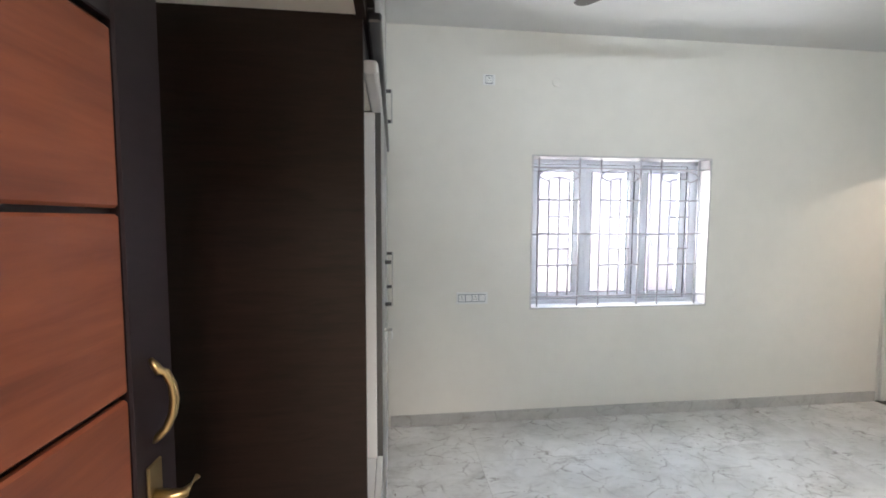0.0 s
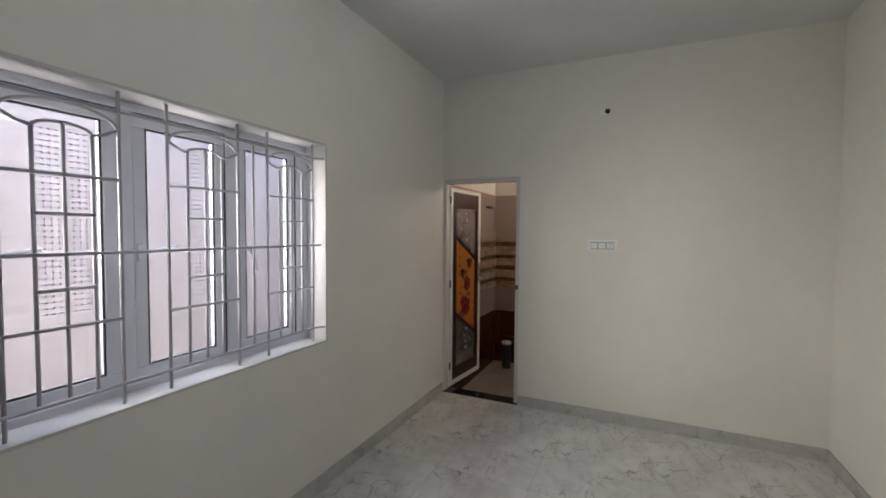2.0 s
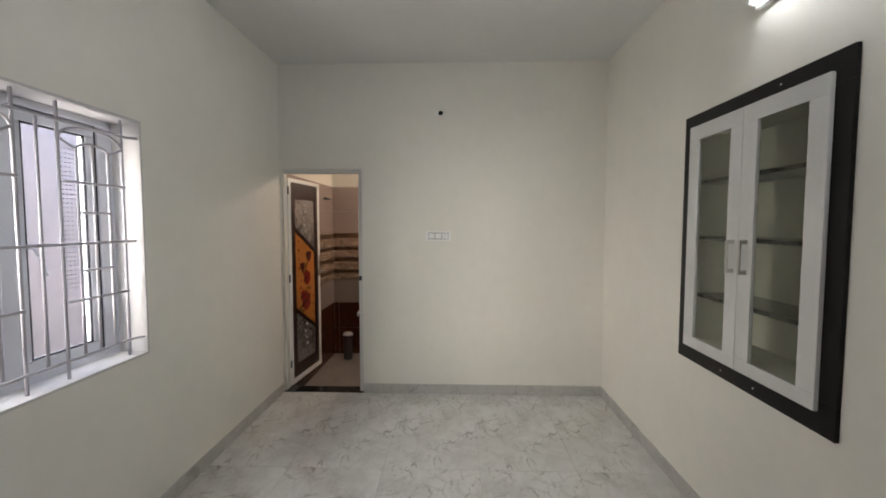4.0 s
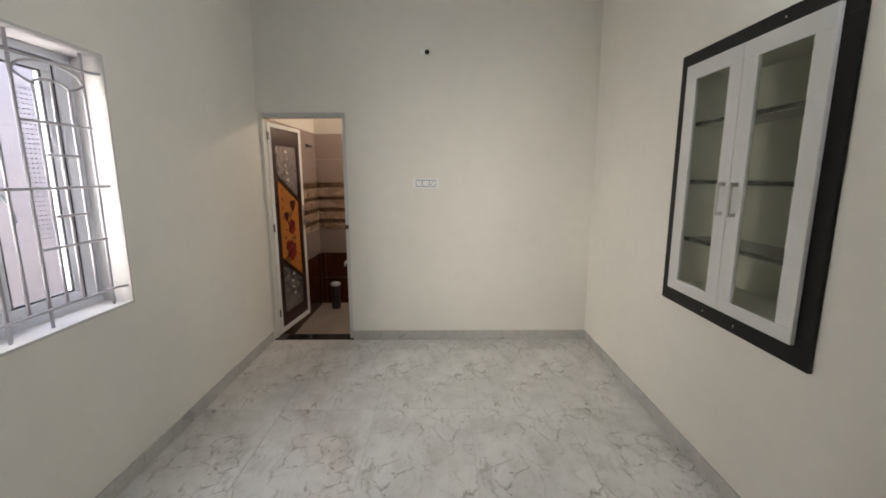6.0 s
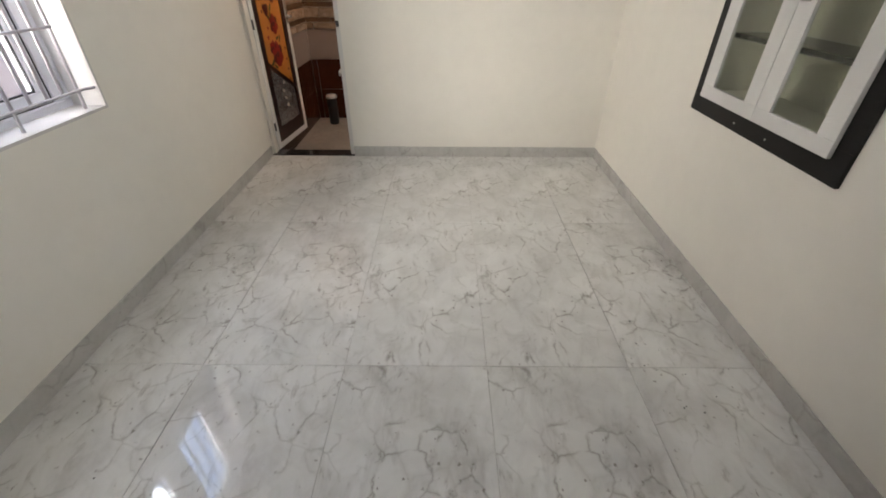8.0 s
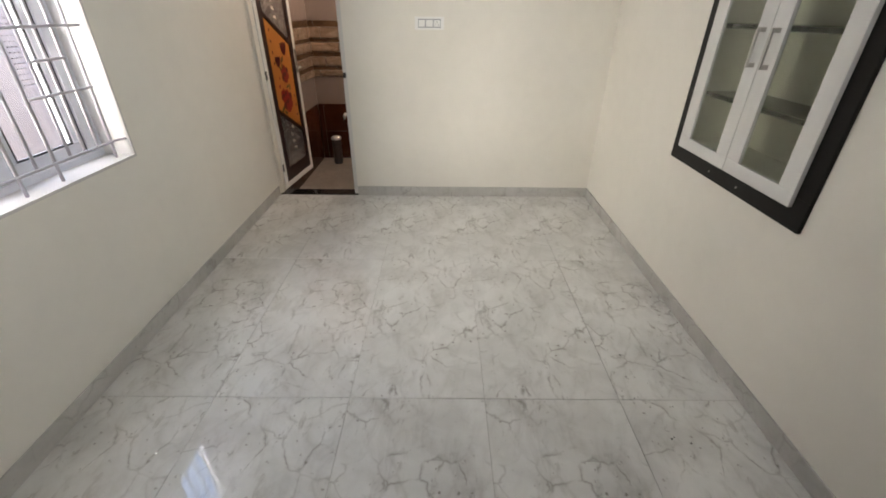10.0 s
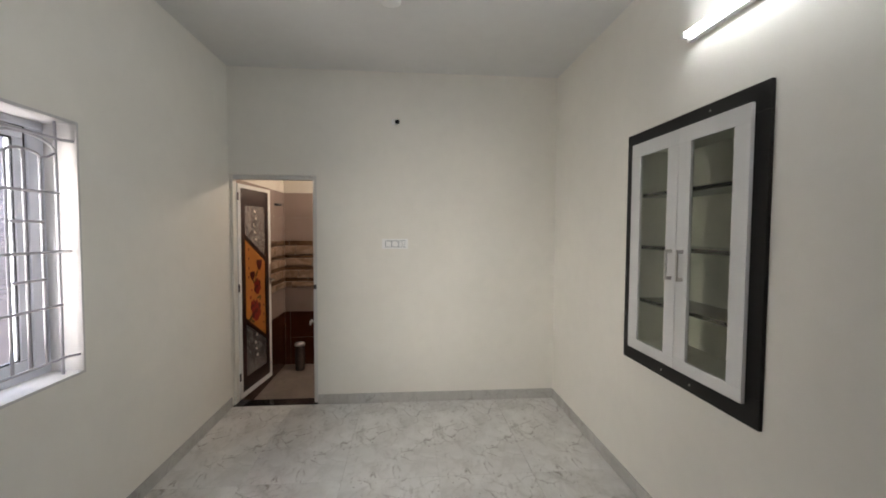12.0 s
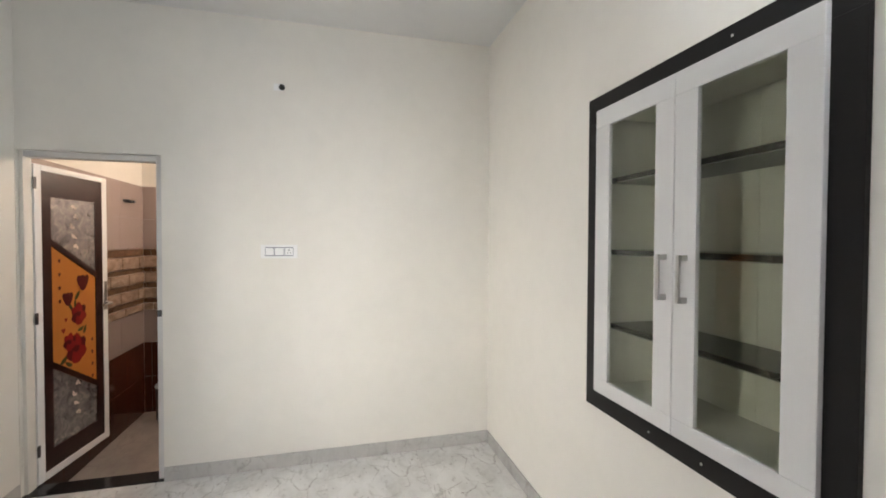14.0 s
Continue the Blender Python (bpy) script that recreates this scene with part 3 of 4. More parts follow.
# ---- window ----
def window():
    w = thing("window_1", pose(0, 0, 0), "three-part white uPVC casement window, shut", "window")
    tagged(w, kind="structure")
    y0, y1 = NORTH + 0.14, NORTH + 0.20
    fb = 0.045
    xs = [x0, 2.22, 2.685, x1]
    half = (0.0, 0.022, 0.03)      # half widths of the mullions
    east_stile = 0.095                    # wider stile at the east side
    f = part("window_frame", boxes(
        ((x0, y0, z0), (x1, y1, z0 + fb)), ((x0, y0, z1 - fb), (x1, y1, z1)),
        ((x0, y0, z0 + fb), (x0 + fb, y1, z1 - fb)), ((x1 - east_stile, y0, z0 + fb), (x1, y1, z1 - fb)),
        ((xs[1] - half[1], y0, z0 + fb), (xs[1] + half[1], y1, z1 - fb)), ((xs[2] - half[2], y0, z0 + fb), (xs[2] + half[2], y1, z1 - fb)), bevel=0.004), M_UPVC, w, "white uPVC frame")
    for k in range(3):
        a = xs[k] + (fb if k == 0 else half[k]) + 0.003
        b = xs[k + 1] - (east_stile if k == 2 else half[k + 1]) - 0.003
        c, d = z0 + fb + 0.003, z1 - fb - 0.003
        ya, yb = y0 + 0.010, y0 + 0.050
        s = 0.052
        sash = part("sash", boxes(((a, ya, c), (b, yb, c + s)), ((a, ya, d - s), (b, yb, d)), ((a, ya, c + s), (a + s, yb, d - s)), ((b - s, ya, c + s), (b, yb, d - s)), bevel=0.005), M_UPVC, w, "white uPVC sash")
        g = 0.006
        part("gasket", boxes(((a + s - 0.001, ya + 0.004, c + s - 0.001), (b - s + 0.001, ya + 0.012, c + s + g)), ((a + s - 0.001, ya + 0.004, d - s - g), (b - s + 0.001, ya + 0.012, d - s + 0.001)),
                             ((a + s - 0.001, ya + 0.004, c + s + g), (a + s + g, ya + 0.012, d - s - g)), ((b - s - g, ya + 0.004, c + s + g), (b - s + 0.001, ya + 0.012, d - s - g))), M_GASKET, sash, "thin black rubber seal")
        part("gasket", boxes(((a - 0.002, ya - 0.002, c - 0.002), (b + 0.002, ya + 0.004, c)), ((a - 0.002, ya - 0.002, d), (b + 0.002, ya + 0.004, d + 0.002)), ((b, ya - 0.002, c), (b + 0.002, ya + 0.004, d))), M_GASKET, sash)
        pane = part("pane", boxes(((a + s, ya + 0.018, c + s), (b - s, ya + 0.022, d - s))), M_PANE, sash)
        pane.visible_shadow = False
        # lever
        hx, hz = a + 0.022, 1.43
        hb = part("window_handle", boxes(((hx - 0.012, ya - 0.010, hz - 0.035), (hx + 0.012, ya, hz + 0.035)), bevel=0.003), M_UPVC, sash, "white window handle")
        if k < 2:
            pts = [(hx, ya - 0.008, hz), (hx, ya - 0.035, hz), (hx + 0.02, ya - 0.04, hz + 0.004), (hx + 0.125, ya - 0.04, hz + 0.022)]
        else:
            pts = [(hx, ya - 0.008, hz), (hx, ya - 0.035, hz), (hx + 0.02, ya - 0.04, hz - 0.01), (hx + 0.05, ya - 0.04, hz - 0.05), (hx + 0.062, ya - 0.04, hz - 0.12)]
        part("lever", tube(pts, 0.007, 8), M_UPVC, hb)


window()


def grille():
    g = thing("window_grille", pose(0, 0, 0), "grey-white painted iron grille with arched motifs in the window reveal", "window grille")
    y = NORTH + 0.045
    r = 0.0062
    zt, zm, zb = 1.94, 1.438, 0.955

    def bar(name, pts, rad=r):
        part(name, tube(pts, rad, 8), M_BAR, g)

    yin = y - 0.008
    for z in (zt, zb):
        bar("crossbar", [(x0 - 0.004, yin - 0.034, z), (x0 + 0.02, yin - 0.02, z), (x0 + 0.045, yin, z), (x1 - 0.045, yin, z), (x1 - 0.02, yin - 0.02, z), (x1 + 0.004, yin - 0.03, z)])
    bar("crossbar", [(x0 - 0.004, yin, zm), (x1 + 0.004, yin, zm)])
    bar("upright", [(2.727, y, zb), (2.727, y, zt)])
    for c in (1.984, 2.479, 2.975):
        for s in (-1, 1):
            bar("upright", [(c + s * 0.162, y, z0 + 0.004), (c + s * 0.162, y, z1 - 0.004)], 0.0066)
            bar("upright", [(c + s * 0.080, y, zb), (c + s * 0.080, y, 1.842)])
        bar("upright", [(c, y, zb), (c, y, 1.868)])
        for z in (1.698, 1.197):
            bar("short_bar", [(c - 0.162, yin, z), (c + 0.162, yin, z)])
        for z in (1.57, 1.322):
            bar("short_bar", [(c - 0.080, yin, z), (c + 0.080, yin, z)])
        bar("inner_arch", [(c + 0.080 * math.cos(a), y, 1.842 + 0.026 * math.sin(a)) for a in [math.pi * k / 10 for k in range(11)]], 0.0058)
        bar("outer_arch", [(c + 0.158 * math.cos(a), y, 1.875 + 0.060 * math.sin(a)) for a in [math.pi * k / 14 for k in range(15)]], 0.0058)
        for s in (-1, 1):
            bar("brace", [(c + s * 0.080, y, 1.842), (c + s * 0.118, y, 1.852), (c + s * 0.160, y, 1.876)], 0.0058)


grille()

# neighbouring house outside the window
nb = thing("neighbour_house", pose(0, 0, 0), "pale pink rendered neighbouring house with pierced block vents", "house")
NBY = 4.2
vents = [(1.50 + 0.89 * k, 1.77 + 0.89 * k, 1.02, 2.10) for k in range(-1, 8)]
part("wall", wall_with_holes(-8, 14, -0.5, 2.62, NBY, NBY + 0.2, vents, "x"), M_OUTWALL, nb, "pale pink rendered wall")
part("backing", boxes(((-8, NBY + 0.201, -0.5), (14, NBY + 0.3, 2.6))), M_OUTWALL, nb)
for a, b, c, d in vents:
    bm = boxes(((a, NBY + 0.024, c), (b, NBY + 0.199, d)))
    n = 8
    for k in range(n + 1):
        xx = a + (b - a) * k / n
        add_box(bm, (xx - 0.009, NBY + 0.008, c), (xx + 0.009, NBY + 0.0235, d))
    mrows = round((d - c) / ((b - a) / n))
    for k in range(mrows + 1):
        zz = c + (d - c) * k / mrows
        add_box(bm, (a, NBY + 0.004, zz - 0.013), (b, NBY + 0.0225, zz + 0.013))
    part("vent", bm, M_VENT, nb, "pierced concrete block vent")


# ---- wall cabinet with glass doors ----
def wall_cabinet():
    c = thing("wall_cabinet", pose(0, 0, 0), "recessed display cabinet with black surround and white glazed doors, empty", "cabinet")
    X0, X1, Z0, Z1 = 2.561, 3.552, 0.788, 2.104
    DX0, DX1, DZ0, DZ1 = 2.628, 3.472, 0.868, 2.036
    for lo, hi in (((X0, 0.0015, Z0), (X1, 0.018, NICHE[2] + 0.005)), ((X0, 0.0015, NICHE[3] - 0.005), (X1, 0.018, Z1)),
                   ((X0, 0.0015, NICHE[2] + 0.0055), (NICHE[0] + 0.004, 0.018, NICHE[3] - 0.0055)),
                   ((NICHE[1] - 0.004, 0.0015, NICHE[2] + 0.0055), (X1, 0.018, NICHE[3] - 0.0055))):
        part("surround_board", boxes((lo, hi), bevel=0.0006), M_BLACK, c, "black laminate surround board")
    m = (DX0 + DX1) / 2 + 0.003
    for a, b, s in ((DX0, m - 0.0015, 1), (m + 0.0015, DX1, -1)):
        # s = 1: opening nearer to its far side
        w0, w1 = 0.082, 0.086
        y0, y1 = 0.019, 0.037
        d = part("door", boxes(((a, y0, DZ0), (b, y1, DZ0 + 0.058)), ((a, y0, DZ1 - 0.074), (b, y1, DZ1)),
                               ((a, y0, DZ0 + 0.058), (a + w0, y1, DZ1 - 0.074)), ((b - w1, y0, DZ0 + 0.058), (b, y1, DZ1 - 0.074)), bevel=0.0015), M_WHITE, c, "white framed glass door")
        part("pane", boxes(((a + w0 - 0.004, y0 + 0.003, DZ0 + 0.052), (b - w1 + 0.004, y0 + 0.007, DZ1 - 0.068))), M_CABGLASS, d, "greenish clear glass")
        hx = (b - 0.034) if s == 1 else (a + 0.047)
        hx = b - 0.050 if s == 1 else a + 0.032
        h = part("handle", boxes(((hx - 0.006, y1 + 0.024, 1.305), (hx + 0.006, y1 + 0.032, 1.455)), bevel=0.001), M_STEEL, d, "steel bar handle")
        for z in (1.305, 1.437):
            part("foot", boxes(((hx - 0.0085, y1, z), (hx + 0.0085, y1 + 0.0235, z + 0.018)), bevel=0.001), M_STEEL, h)
    for z in (1.147, 1.452, 1.746):
        shelf = part("shelf", boxes(((NICHE[0] + 0.002, -0.245, z - 0.010), (NICHE[1] - 0.002, -0.012, z + 0.010)), bevel=0.002), M_GRANITE, c, "polished black granite shelf")
        part("rough_underside", boxes(((NICHE[0] + 0.004, -0.243, z - 0.0125), (NICHE[1] - 0.004, -0.016, z - 0.0102))), M_UNDER, shelf, "pale unpolished underside")
    for sx, sz in ((2.872, 2.072), (2.95, 0.822), (3.17, 0.822)):
        part("screw_cap", tube([(sx, 0.018, sz), (sx, 0.0195, sz)], 0.004, 10), M_STEEL, c)


wall_cabinet()


# ---- tube light ----
tl = thing("tube_light", pose(0, 0, 0), "lit cool-white LED tube batten on the wall", "lamp")
part("housing", boxes(((1.80, 0.001, 2.430), (3.03, 0.028, 2.486)), bevel=0.004), M_PLASTIC, tl, "white batten housing")
part("tube", tube([(1.82, 0.044, 2.458), (3.01, 0.044, 2.458)], 0.014, 12), M_TUBE, tl, "glowing tube")
for ex in (1.812, 3.018):
    part("end_cap", boxes(((ex - 0.012, 0.024, 2.444), (ex + 0.012, 0.062, 2.474)), bevel=0.003), M_PLASTIC, tl)


# ---- switches and sockets ----
M_GAP = material("gap_shade", (0.20, 0.215, 0.25), 0.7)


def plate(name, label, m, width, height, mods):
    """A plate in local x and z, facing -y; mods: list of (x, width, kind)."""
    p = thing(name, m, label, "switch")
    part("cover", boxes(((-width / 2, -0.011, -height / 2), (width / 2, 0, height / 2)), bevel=0.003, segs=2), M_PLASTIC, p, "white plastic cover")
    for x, w, kind in mods:
        q = part("module", boxes(((x - w / 2 + 0.001, -0.0135, -0.024), (x + w / 2 - 0.001, -0.011, 0.024)), bevel=0.001), M_PLASTIC, p)
        part("gap", boxes(((x - w / 2 - 0.002, -0.0118, -0.029), (x + w / 2 + 0.002, -0.0105, 0.029))), M_GAP, p)
        if kind == "socket":
            for hx, hz, r in ((0, 0.010, 0.0042), (-0.009, -0.008, 0.003), (0.009, -0.008, 0.003)):
                part("hole", tube([(x + hx, -0.0142, hz), (x + hx, -0.0130, hz)], r, 10), M_SLOT, q)
    return p


plate("switch_board", "white switch and socket plate on the east wall", pose(EAST, 1.447, 1.420, 0, 0, -90), 0.225, 0.088, [(-0.058, 0.05, "switch"), (0.0, 0.055, "switch"), (0.06, 0.05, "socket")])
plate("switch_board", "white plate with socket and switches beside the window", pose(1.305, NORTH, 0.963), 0.235, 0.088, [(-0.078, 0.05, "socket"), (-0.026, 0.045, "switch"), (0.024, 0.045, "socket"), (0.076, 0.045, "switch")])
plate("socket_outlet", "white single socket high on the north wall", pose(1.417, NORTH, 2.552), 0.09, 0.075, [(0.0, 0.05, "socket")])

rose = tagged(part("conduit_cap", lathe([(0.034, 0), (0.034, 0.002), (0.028, 0.003), (0.0, 0.003)], 20), M_WALL), "round painted conduit cap high on the wall", "cap")
rose.matrix_world = pose(1.925, NORTH, 2.558, 90)
cr = tagged(part("ceiling_plate", lathe([(0.062, 0), (0.062, 0.010), (0.045, 0.018), (0.0, 0.020)], 24), M_PLASTIC), "round white ceiling junction plate", "ceiling plate")
cr.matrix_world = pose(3.70, 1.44, HIGH, 180)
hole = thing("pipe_sleeve", pose(EAST, 1.427, 2.482, 0, -90, 0), "dark open pipe end in the wall with a pale patch", "pipe")
part("patch", boxes(((-0.022, -0.01, 0.0), (0.022, 0.05, 0.003)), bevel=0.001), M_PLASTIC, hole)
part("pipe", lathe([(0.019, 0.003), (0.019, 0.010), (0.015, 0.010), (0.014, 0.004)], 18), M_SLOT, hole, "dark pipe end")


# ---- ceiling fan ----
def ceiling_fan(cx, cy, z, turn):
    f = thing("ceiling_fan", pose(cx, cy, z, 0, 0, turn), "brown three-blade ceiling fan, still", "fan")
    top = HIGH - z
    part("rod", tube([(0, 0, 0.05), (0, 0, top - 0.03)], 0.011, 10), M_FANBLADE, f)
    part("canopy", lathe([(0.02, top - 0.075), (0.055, top - 0.03), (0.062, top - 0.001)], 20), M_FANBLADE, f)
    part("motor", lathe([(0.03, -0.045), (0.085, -0.035), (0.105, -0.01), (0.105, 0.015), (0.08, 0.04), (0.03, 0.05)], 28), M_FANBLADE, f)
    for k in range(3):
        a = 2 * math.pi * k / 3
        bm = bmesh.new()
        out = [(0.15, -0.045), (0.35, -0.062), (0.58, -0.060), (0.605, -0.045), (0.615, 0.0), (0.605, 0.045), (0.58, 0.060), (0.35, 0.062), (0.15, 0.045)]
        lo = [bm.verts.new((u, v, -0.004 - v * 0.18)) for u, v in out]
        hi = [bm.verts.new((u, v, 0.0 - v * 0.18)) for u, v in out]
        bm.faces.new(lo[::-1])
        bm.faces.new(hi)
        for i in range(len(out)):
            bm.faces.new((lo[i], lo[(i + 1) % len(out)], hi[(i + 1) % len(out)], hi[i]))
        add_box(bm, (0.09, -0.018, -0.006), (0.20, 0.018, 0.0))
        bm.transform(Matrix.Rotation(a, 4, "Z"))
        part("blade", bm, M_FANBLADE, f)


ceiling_fan(2.02, 1.42, 2.63, 127)


# ---- bathroom door ----
def bath_door():
    fr = thing("door_frame", pose(0, 0, 0), "white frame of the bathroom doorway", "door frame")
    fx0, fx1 = EAST + 0.022, EAST + 0.095
    a, b, top = BATH[0] + 0.001, BATH[1] - 0.001, BATH[3] - 0.001
    part("jamb", boxes(((fx0, a, 0.007), (fx1, a + 0.036, top)), bevel=0.002), M_FRAME, fr)
    part("jamb", boxes(((fx0, b - 0.022, 0.007), (fx1, b, top)), bevel=0.002), M_WALL, fr)
    part("head", boxes(((fx0, a + 0.036, top - 0.035), (fx1, b - 0.022, top)), bevel=0.002), M_FRAME, fr)
    st = part("strike", boxes(((fx0 - 0.006, a + 0.010, 1.02), (fx0, a + 0.034, 1.06)), bevel=0.002), M_DARKMETAL, fr, "dark steel latch strike")
    W, H = 0.650, 1.93
    d = thing("door_2", pose(4.935, 2.844, 0.015, 0, 0, -6.4), "white framed bathroom door with orange rose panel and silver glass, open", "door")
    tagged(d, kind="structure")
    # local: leaf along +x, seen face towards -y
    t = 0.026
    wb = 0.052
    part("leaf", boxes(((0, -t, 0), (wb, 0, H)), ((W - wb, -t, 0), (W, 0, H)), ((wb, -t, 0), (W - wb, 0, 0.05)), ((wb, -t, H - 0.035), (W - wb, 0, H)), bevel=0.002), M_PLASTIC, d, "white PVC door leaf")
    part("back_panel", boxes(((wb, -t + 0.014, 0.05), (W - wb, -0.006, H - 0.035))), M_DOORBROWN, d)
    i0, i1 = 0.125, W - 0.125
    zt, zb = H * (1 - 0.097), H * 0.09
    part("border", boxes(((wb, -t + 0.002, 0.05), (i0, -t + 0.014, H - 0.035)), ((i1, -t + 0.002, 0.05), (W - wb, -t + 0.014, H - 0.035)),
                         ((i0, -t + 0.002, zt), (i1, -t + 0.014, H - 0.035)), ((i0, -t + 0.002, 0.05), (i1, -t + 0.014, zb))), M_DOORBROWN, d, "dark brown door border")

    def V(f):
        return H * (1 - f)
    bt = 0.022
    ul, ur, ll, lr = V(0.243), V(0.362), V(0.642), V(0.770)
    def prism(pts, y0, y1):
        bm = bmesh.new()
        add_prism(bm, pts, y0, y1)
        return bm
    part("glass_panel", prism([(i0, zt), (i1, zt), (i1, ur + bt), (i0, ul + bt)], -t + 0.006, -t + 0.014), M_ETCH, d, "silvered patterned glass")
    part("glass_panel", prism([(i0, ll - bt), (i1, lr - bt), (i1, zb), (i0, zb)], -t + 0.006, -t + 0.014), M_ETCH, d, "silvered patterned glass")
    part("diagonal_bar", prism([(i0, ul + bt), (i1, ur + bt), (i1, ur - bt), (i0, ul - bt)], -t + 0.001, -t + 0.014), M_DOORBROWN, d)
    part("diagonal_bar", prism([(i0, ll + bt), (i1, lr + bt), (i1, lr - bt), (i0, ll - bt)], -t + 0.001, -t + 0.014), M_DOORBROWN, d)
    op = part("orange_panel", prism([(i0, ul - bt), (i1, ur - bt), (i1, lr + bt), (i0, ll + bt)], -t + 0.007, -t + 0.014), M_ORANGE, d, "orange printed panel")
    ys = -t + 0.007
    iw = i1 - i0

    def petal(bm, cx, cz, rx, rz, turn, y, n=12):
        pts = []
        for k in range(n):
            a = 2 * math.pi * k / n
            s = 1.0 + 0.10 * math.sin(3 * a + turn)
            px, pz = rx * s * math.cos(a), rz * s * math.sin(a)
            pts.append((cx + px * math.cos(turn) - pz * math.sin(turn), cz + px * math.sin(turn) + pz * math.cos(turn)))
        add_prism(bm, pts, y, y + 0.0006)

    def P(u, f):
        return i0 + u * iw, V(f)
    rnd = random.Random(4)
    bm, bd, bl = bmesh.new(), bmesh.new(), bmesh.new()
    layer = 0
    for u, f, r in ((0.52, 0.615, 0.092), (0.58, 0.495, 0.070), (0.36, 0.585, 0.055)):
        cx, cz = P(u, f)
        for k in range(6):
            a = k * math.pi / 3 + u
            layer += 1
            petal(bm if k % 3 else bd, cx + r * 0.45 * math.cos(a), cz + r * 0.5 * math.sin(a), r * 0.62, r * 0.5, a, ys - 0.0012 - 0.00012 * layer)
        layer += 1
        petal(bd, cx, cz, r * 0.3, r * 0.22, 0.5, ys - 0.0013 - 0.00012 * layer)
    for u, f, r in ((0.68, 0.385, 0.055), (0.33, 0.435, 0.045), (0.28, 0.505, 0.012), (0.22, 0.54, 0.016)):
        cx, cz = P(u, f)
        for k in range(3):
            layer += 1
            petal(bd if r > 0.02 else bm, cx + (k - 1) * r * 0.45, cz, r * 0.45, r * 1.0, 0.35 * (1 - k), ys - 0.0012 - 0.00012 * layer)
    for u, f, r, a in ((0.55, 0.43, 0.035, 0.9), (0.40, 0.465, 0.03, 2.2), (0.62, 0.55, 0.03, 0.3), (0.24, 0.64, 0.04, 0.6), (0.50, 0.46, 0.03, 1.6), (0.34, 0.66, 0.035, 2.6), (0.72, 0.555, 0.03, 1.2)):
        cx, cz = P(u, f)
        layer += 1
        petal(bl, cx, cz, r, r * 0.38, a, ys - 0.0009 - 0.00002 * layer)
    part("rose_petals", bm, M_RED, op, "red rose petals")
    part("rose_petals", bd, M_DARKRED, op, "dark red rose petals")
    part("rose_leaves", bl, M_LEAF, op, "olive green leaves")
    for k in range(4):
        for u, f in ((0.17, 0.305 + 0.045 * k), (0.90, 0.60 + 0.045 * k)):
            cx, cz = P(u, f)
            bm = bmesh.new()
            petal(bm, cx, cz, 0.010, 0.013, 0, ys - 0.001)
            part("mark", bm, M_DARKRED, op)
    # pale painted flowers on the glass
    for f0, n in ((0.12, 5), (0.70, 5)):
        bm = bmesh.new()
        for k in range(n):
            cx, cz = P(0.48 + 0.05 * math.sin(2.1 * k), f0 + 0.034 * k)
            petal(bm, cx, cz, 0.018, 0.012, 0.9 * k, -t + 0.0052)
            petal(bm, cx + 0.02, cz - 0.01, 0.012, 0.007, 1.9 * k, -t + 0.0050)
        part("glass_flower", bm, material("pale_flower", (0.50, 0.42, 0.36), 0.4), d, "pale flower relief")
    # latch and lever
    lk = part("latch_plate", boxes(((W - 0.044, -t - 0.005, 0.96), (W - 0.010, -t, 1.17)), bevel=0.003), M_STEEL, d, "steel latch plate")
    part("lever", tube([(W - 0.028, -t - 0.004, 1.01), (W - 0.028, -t - 0.045, 1.01), (W - 0.045, -t - 0.052, 1.01), (W - 0.135, -t - 0.050, 1.005)], [0.012, 0.010, 0.009, 0.008], 10), M_STEEL, lk)
    for z in (0.17, 0.97, 1.78):
        part("hinge", boxes(((-0.012, -t - 0.004, z), (0.012, -t, z + 0.07)), bevel=0.001), M_DARKMETAL, d, "dark steel hinge")


bath_door()

# ---- bathroom fittings ----
bulb = thing("wall_bulb", pose(6.0, 1.62, 2.33), "small lit warm bulb hanging in the bathroom", "lamp")
part("holder", tube([(0, 0, 0.06), (0, 0, 0.27)], 0.016, 10), M_PLASTIC, bulb)
bulb_glass = part("bulb", lathe([(0.012, 0.055), (0.03, 0.02), (0.034, 0.0), (0.025, -0.025), (0.0, -0.034)], 16), M_BULB, bulb)
bulb_glass.visible_shadow = False

mixer = thing("wall_mixer", pose(6.18, BN - 0.006, 1.83), "small dark shower mixer stubs on the tiled wall", "tap")
part("stub", tube([(-0.05, 0, 0), (-0.05, -0.045, 0)], 0.013, 10), M_DARKMETAL, mixer)
part("stub", tube([(0.05, 0, 0), (0.05, -0.045, 0)], 0.013, 10), M_DARKMETAL, mixer)
part("crosspiece", tube([(-0.05, -0.03, 0), (0.05, -0.03, 0)], 0.006, 8), M_DARKMETAL, mixer)

binn = thing("pedal_bin", pose(6.28, 2.64, BF), "slim dark cylinder bin with pale lid beside the bathroom wall", "bin")
part("body", lathe([(0.050, 0.0), (0.054, 0.02), (0.056, 0.29), (0.052, 0.30)], 20), material("dark_plastic", (0.05, 0.045, 0.045), 0.35), binn)
part("lid", lathe([(0.062, 0.301), (0.064, 0.315), (0.05, 0.335), (0.0, 0.342)], 20), M_PLASTIC, binn, "pale lid")
tap = thing("health_faucet", pose(BE - 0.006, 2.553, 0.368), "white hand shower on the brown tiles", "tap")
part("bracket", boxes(((-0.03, -0.015, -0.02), (0, 0.015, 0.02)), bevel=0.003), M_STEEL, tap)
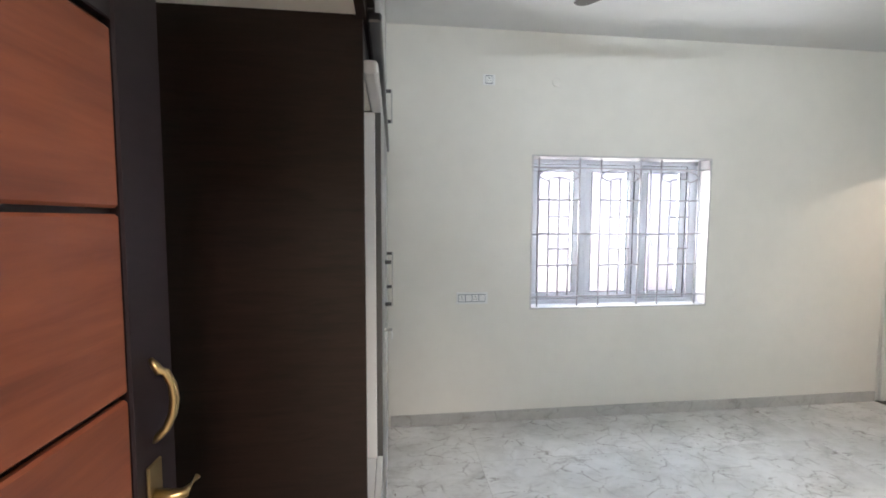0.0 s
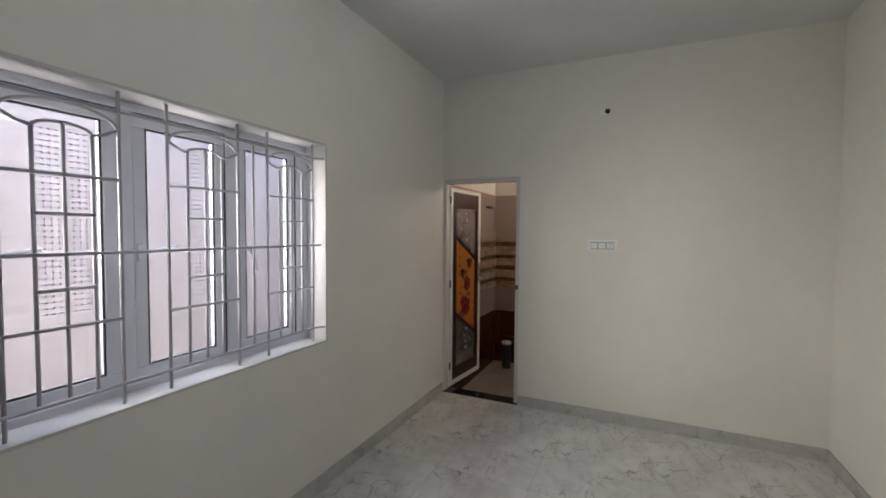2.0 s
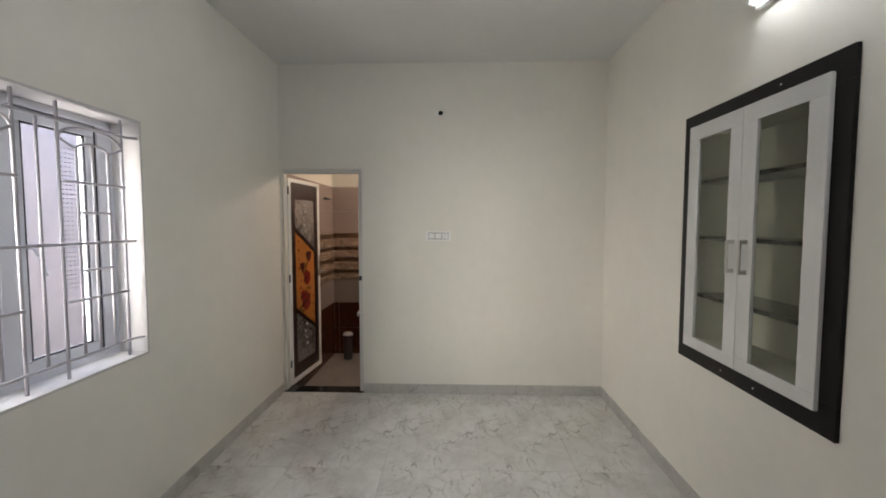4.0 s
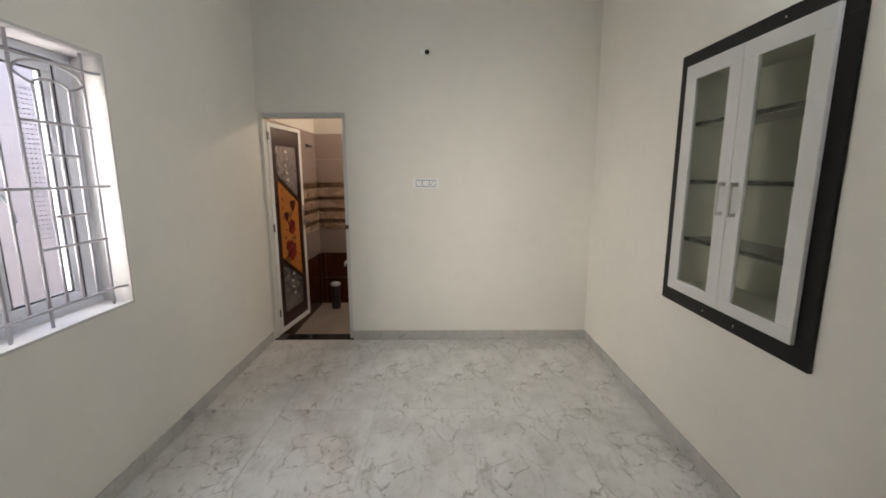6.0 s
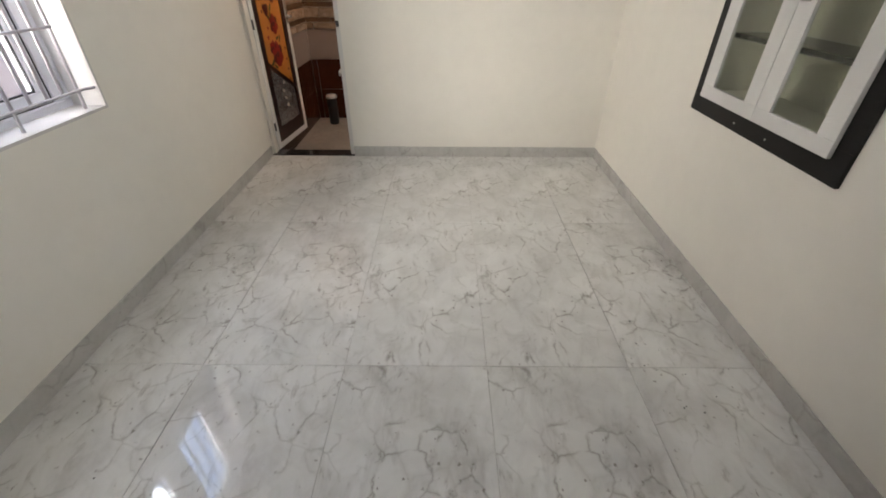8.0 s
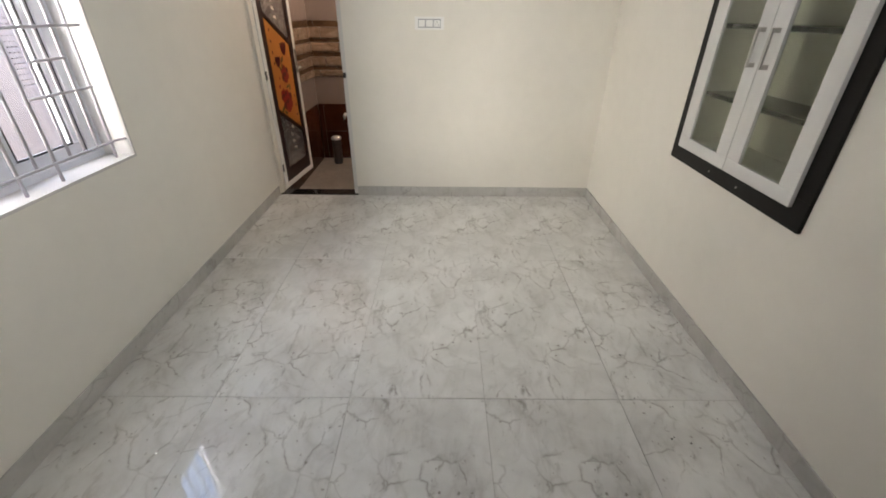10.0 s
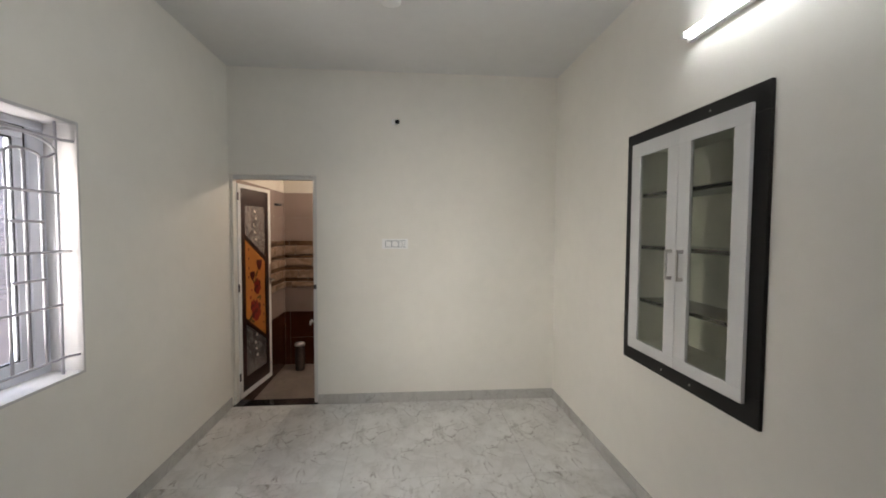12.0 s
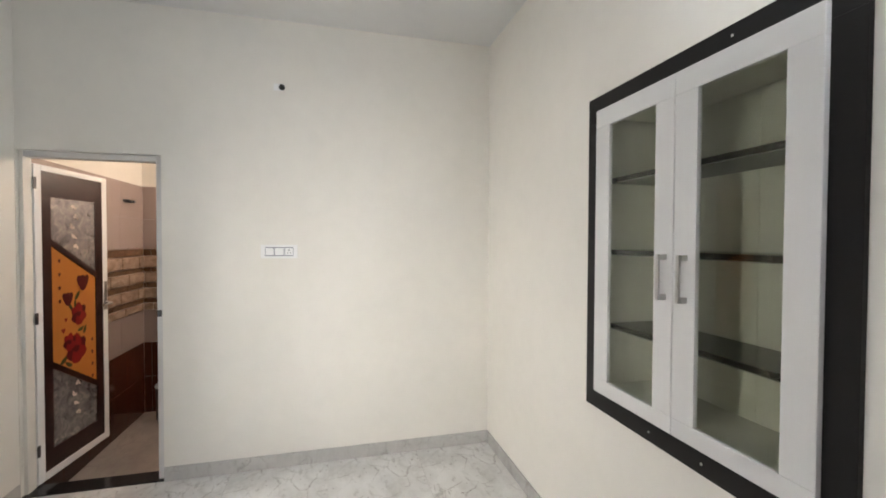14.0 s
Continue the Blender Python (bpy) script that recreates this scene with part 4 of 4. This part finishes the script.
part("nozzle", tube([(-0.03, 0, -0.03), (-0.045, 0, 0.01), (-0.075, -0.03, 0.035)], [0.010, 0.012, 0.02], 12), M_PLASTIC, tap)

# ---- loose grit on the floor ----
rnd = random.Random(11)
bm = bmesh.new()
for k in range(26):
    cx, cy = (rnd.gauss(2.42, 0.12), rnd.gauss(0.36, 0.10)) if k < 9 else (rnd.uniform(1.3, 4.6), rnd.uniform(0.15, 2.7))
    r = rnd.uniform(0.0018, 0.0042)
    add_box(bm, (cx - r, cy - r * 0.8, 0.0), (cx + r, cy + r * 0.8, r * 0.8), r * 0.3)
grit = part("floor_grit", bm, M_SLOT, None, "", "stuff")
tagged(grit, "small dark grit specks scattered on the tiled floor", "grit")

# ---- tiles last ----
TILE_X = [0.08, 1.27, 2.47, 3.67, 4.835]
TILE_Y = [0.0, 0.54, 1.14, 1.74, 2.34, 2.853]
TJ = 0.0013


def tile_mesh(name, w, h, mat, ox=0.0, oy=0.0, thick=0.0038, bevel=0.0006):
    bm = boxes(((ox + TJ, oy + TJ, -thick), (ox + w - TJ, oy + h - TJ, 0.0)), bevel=bevel)
    bmesh.ops.recalc_face_normals(bm, faces=bm.faces)
    me = bpy.data.meshes.new(name)
    bm.to_mesh(me)
    bm.free()
    me.materials.append(mat)
    return me


cache = {}
for i, (a, b) in enumerate(zip(TILE_X, TILE_X[1:])):
    for j, (c, d) in enumerate(zip(TILE_Y, TILE_Y[1:])):
        ox, oy = round(1.2 - (b - a), 4) if i == 0 else 0.0, round(0.6 - (d - c), 4) if j == 0 else 0.0
        key = (round(b - a, 4), round(d - c, 4), ox, oy)
        if key not in cache:
            cache[key] = tile_mesh("tile", b - a, d - c, M_MARBLE, ox, oy)
        ob = new("tile", cache[key])
        ob.parent = floor
        ob.location = (a - ox, c - oy, 0.0)

# bathroom wall tiles: pale, printed stone rows, brown below
def wall_tiles(wall, along, u0, u1, fixed, rows, inward):
    for za, zb, w, mat, name, shift in rows:
        gap = 0.0005 if mat is M_BATHPINK else TJ
        u = u0 - shift
        while u < u1 - 0.01:
            a, b = max(u, u0), min(u + w, u1)
            if b - a > 0.02:
                lo = (a + gap, fixed, za + gap) if along == "x" else (fixed, a + gap, za + gap)
                hi = (b - gap, fixed + inward, zb - gap) if along == "x" else (fixed + inward, b - gap, zb - gap)
                l2 = tuple(min(p, q) for p, q in zip(lo, hi))
                h2 = tuple(max(p, q) for p, q in zip(lo, hi))
                if name == "stone" and mat is M_STONEPALE:
                    k = 1 if along == "x" else 0
                    out = fixed + inward * 3.2
                    l2 = tuple(min(v, out) if i == k else v for i, v in enumerate(l2))
                    h2 = tuple(max(v, out) if i == k else v for i, v in enumerate(h2))
                part(name, boxes((l2, h2), bevel=0.012 if mat is M_STONEPALE else 0.001, segs=2 if mat is M_STONEPALE else 1), mat, wall)
            u += w


rows = [(BF, 0.18, 0.30, M_BATHBROWN, "tile", 0.0), (0.18, 0.511, 0.30, M_BATHBROWN, "tile", 0.0),
        (0.511, 0.82, 0.60, M_BATHPINK, "tile", 0.1)]
z = 0.82
for k, (h, m_, s) in enumerate(((0.07, M_STONEPALE, 0.12), (0.045, M_STONE, 0.0), (0.10, M_STONEPALE, 0.2), (0.05, M_STONE, 0.06), (0.10, M_STONEPALE, 0.05), (0.04, M_STONE, 0.1),
                              (0.115, M_STONEPALE, 0.17), (0.065, M_STONE, 0.1))):
    rows.append((z, z + h, 0.32, m_, "stone", s))
    z += h
rows += [(z, z + 0.28, 0.60, M_BATHPINK, "tile", 0.1), (z + 0.28, 1.995, 0.60, M_BATHPINK, "tile", 0.1)]
bn = bpy.data.objects["bathroom_wall_north"]
be = bpy.data.objects["bathroom_wall_east"]
bs = bpy.data.objects["bathroom_wall_south"]
wall_tiles(bn, "x", EAST + 0.125, BE - 0.006, BN, rows, -0.006)
wall_tiles(be, "y", BS + 0.006, BN - 0.006, BE, rows, -0.006)
wall_tiles(bs, "x", EAST + 0.125, BE - 0.006, BS, rows, 0.006)
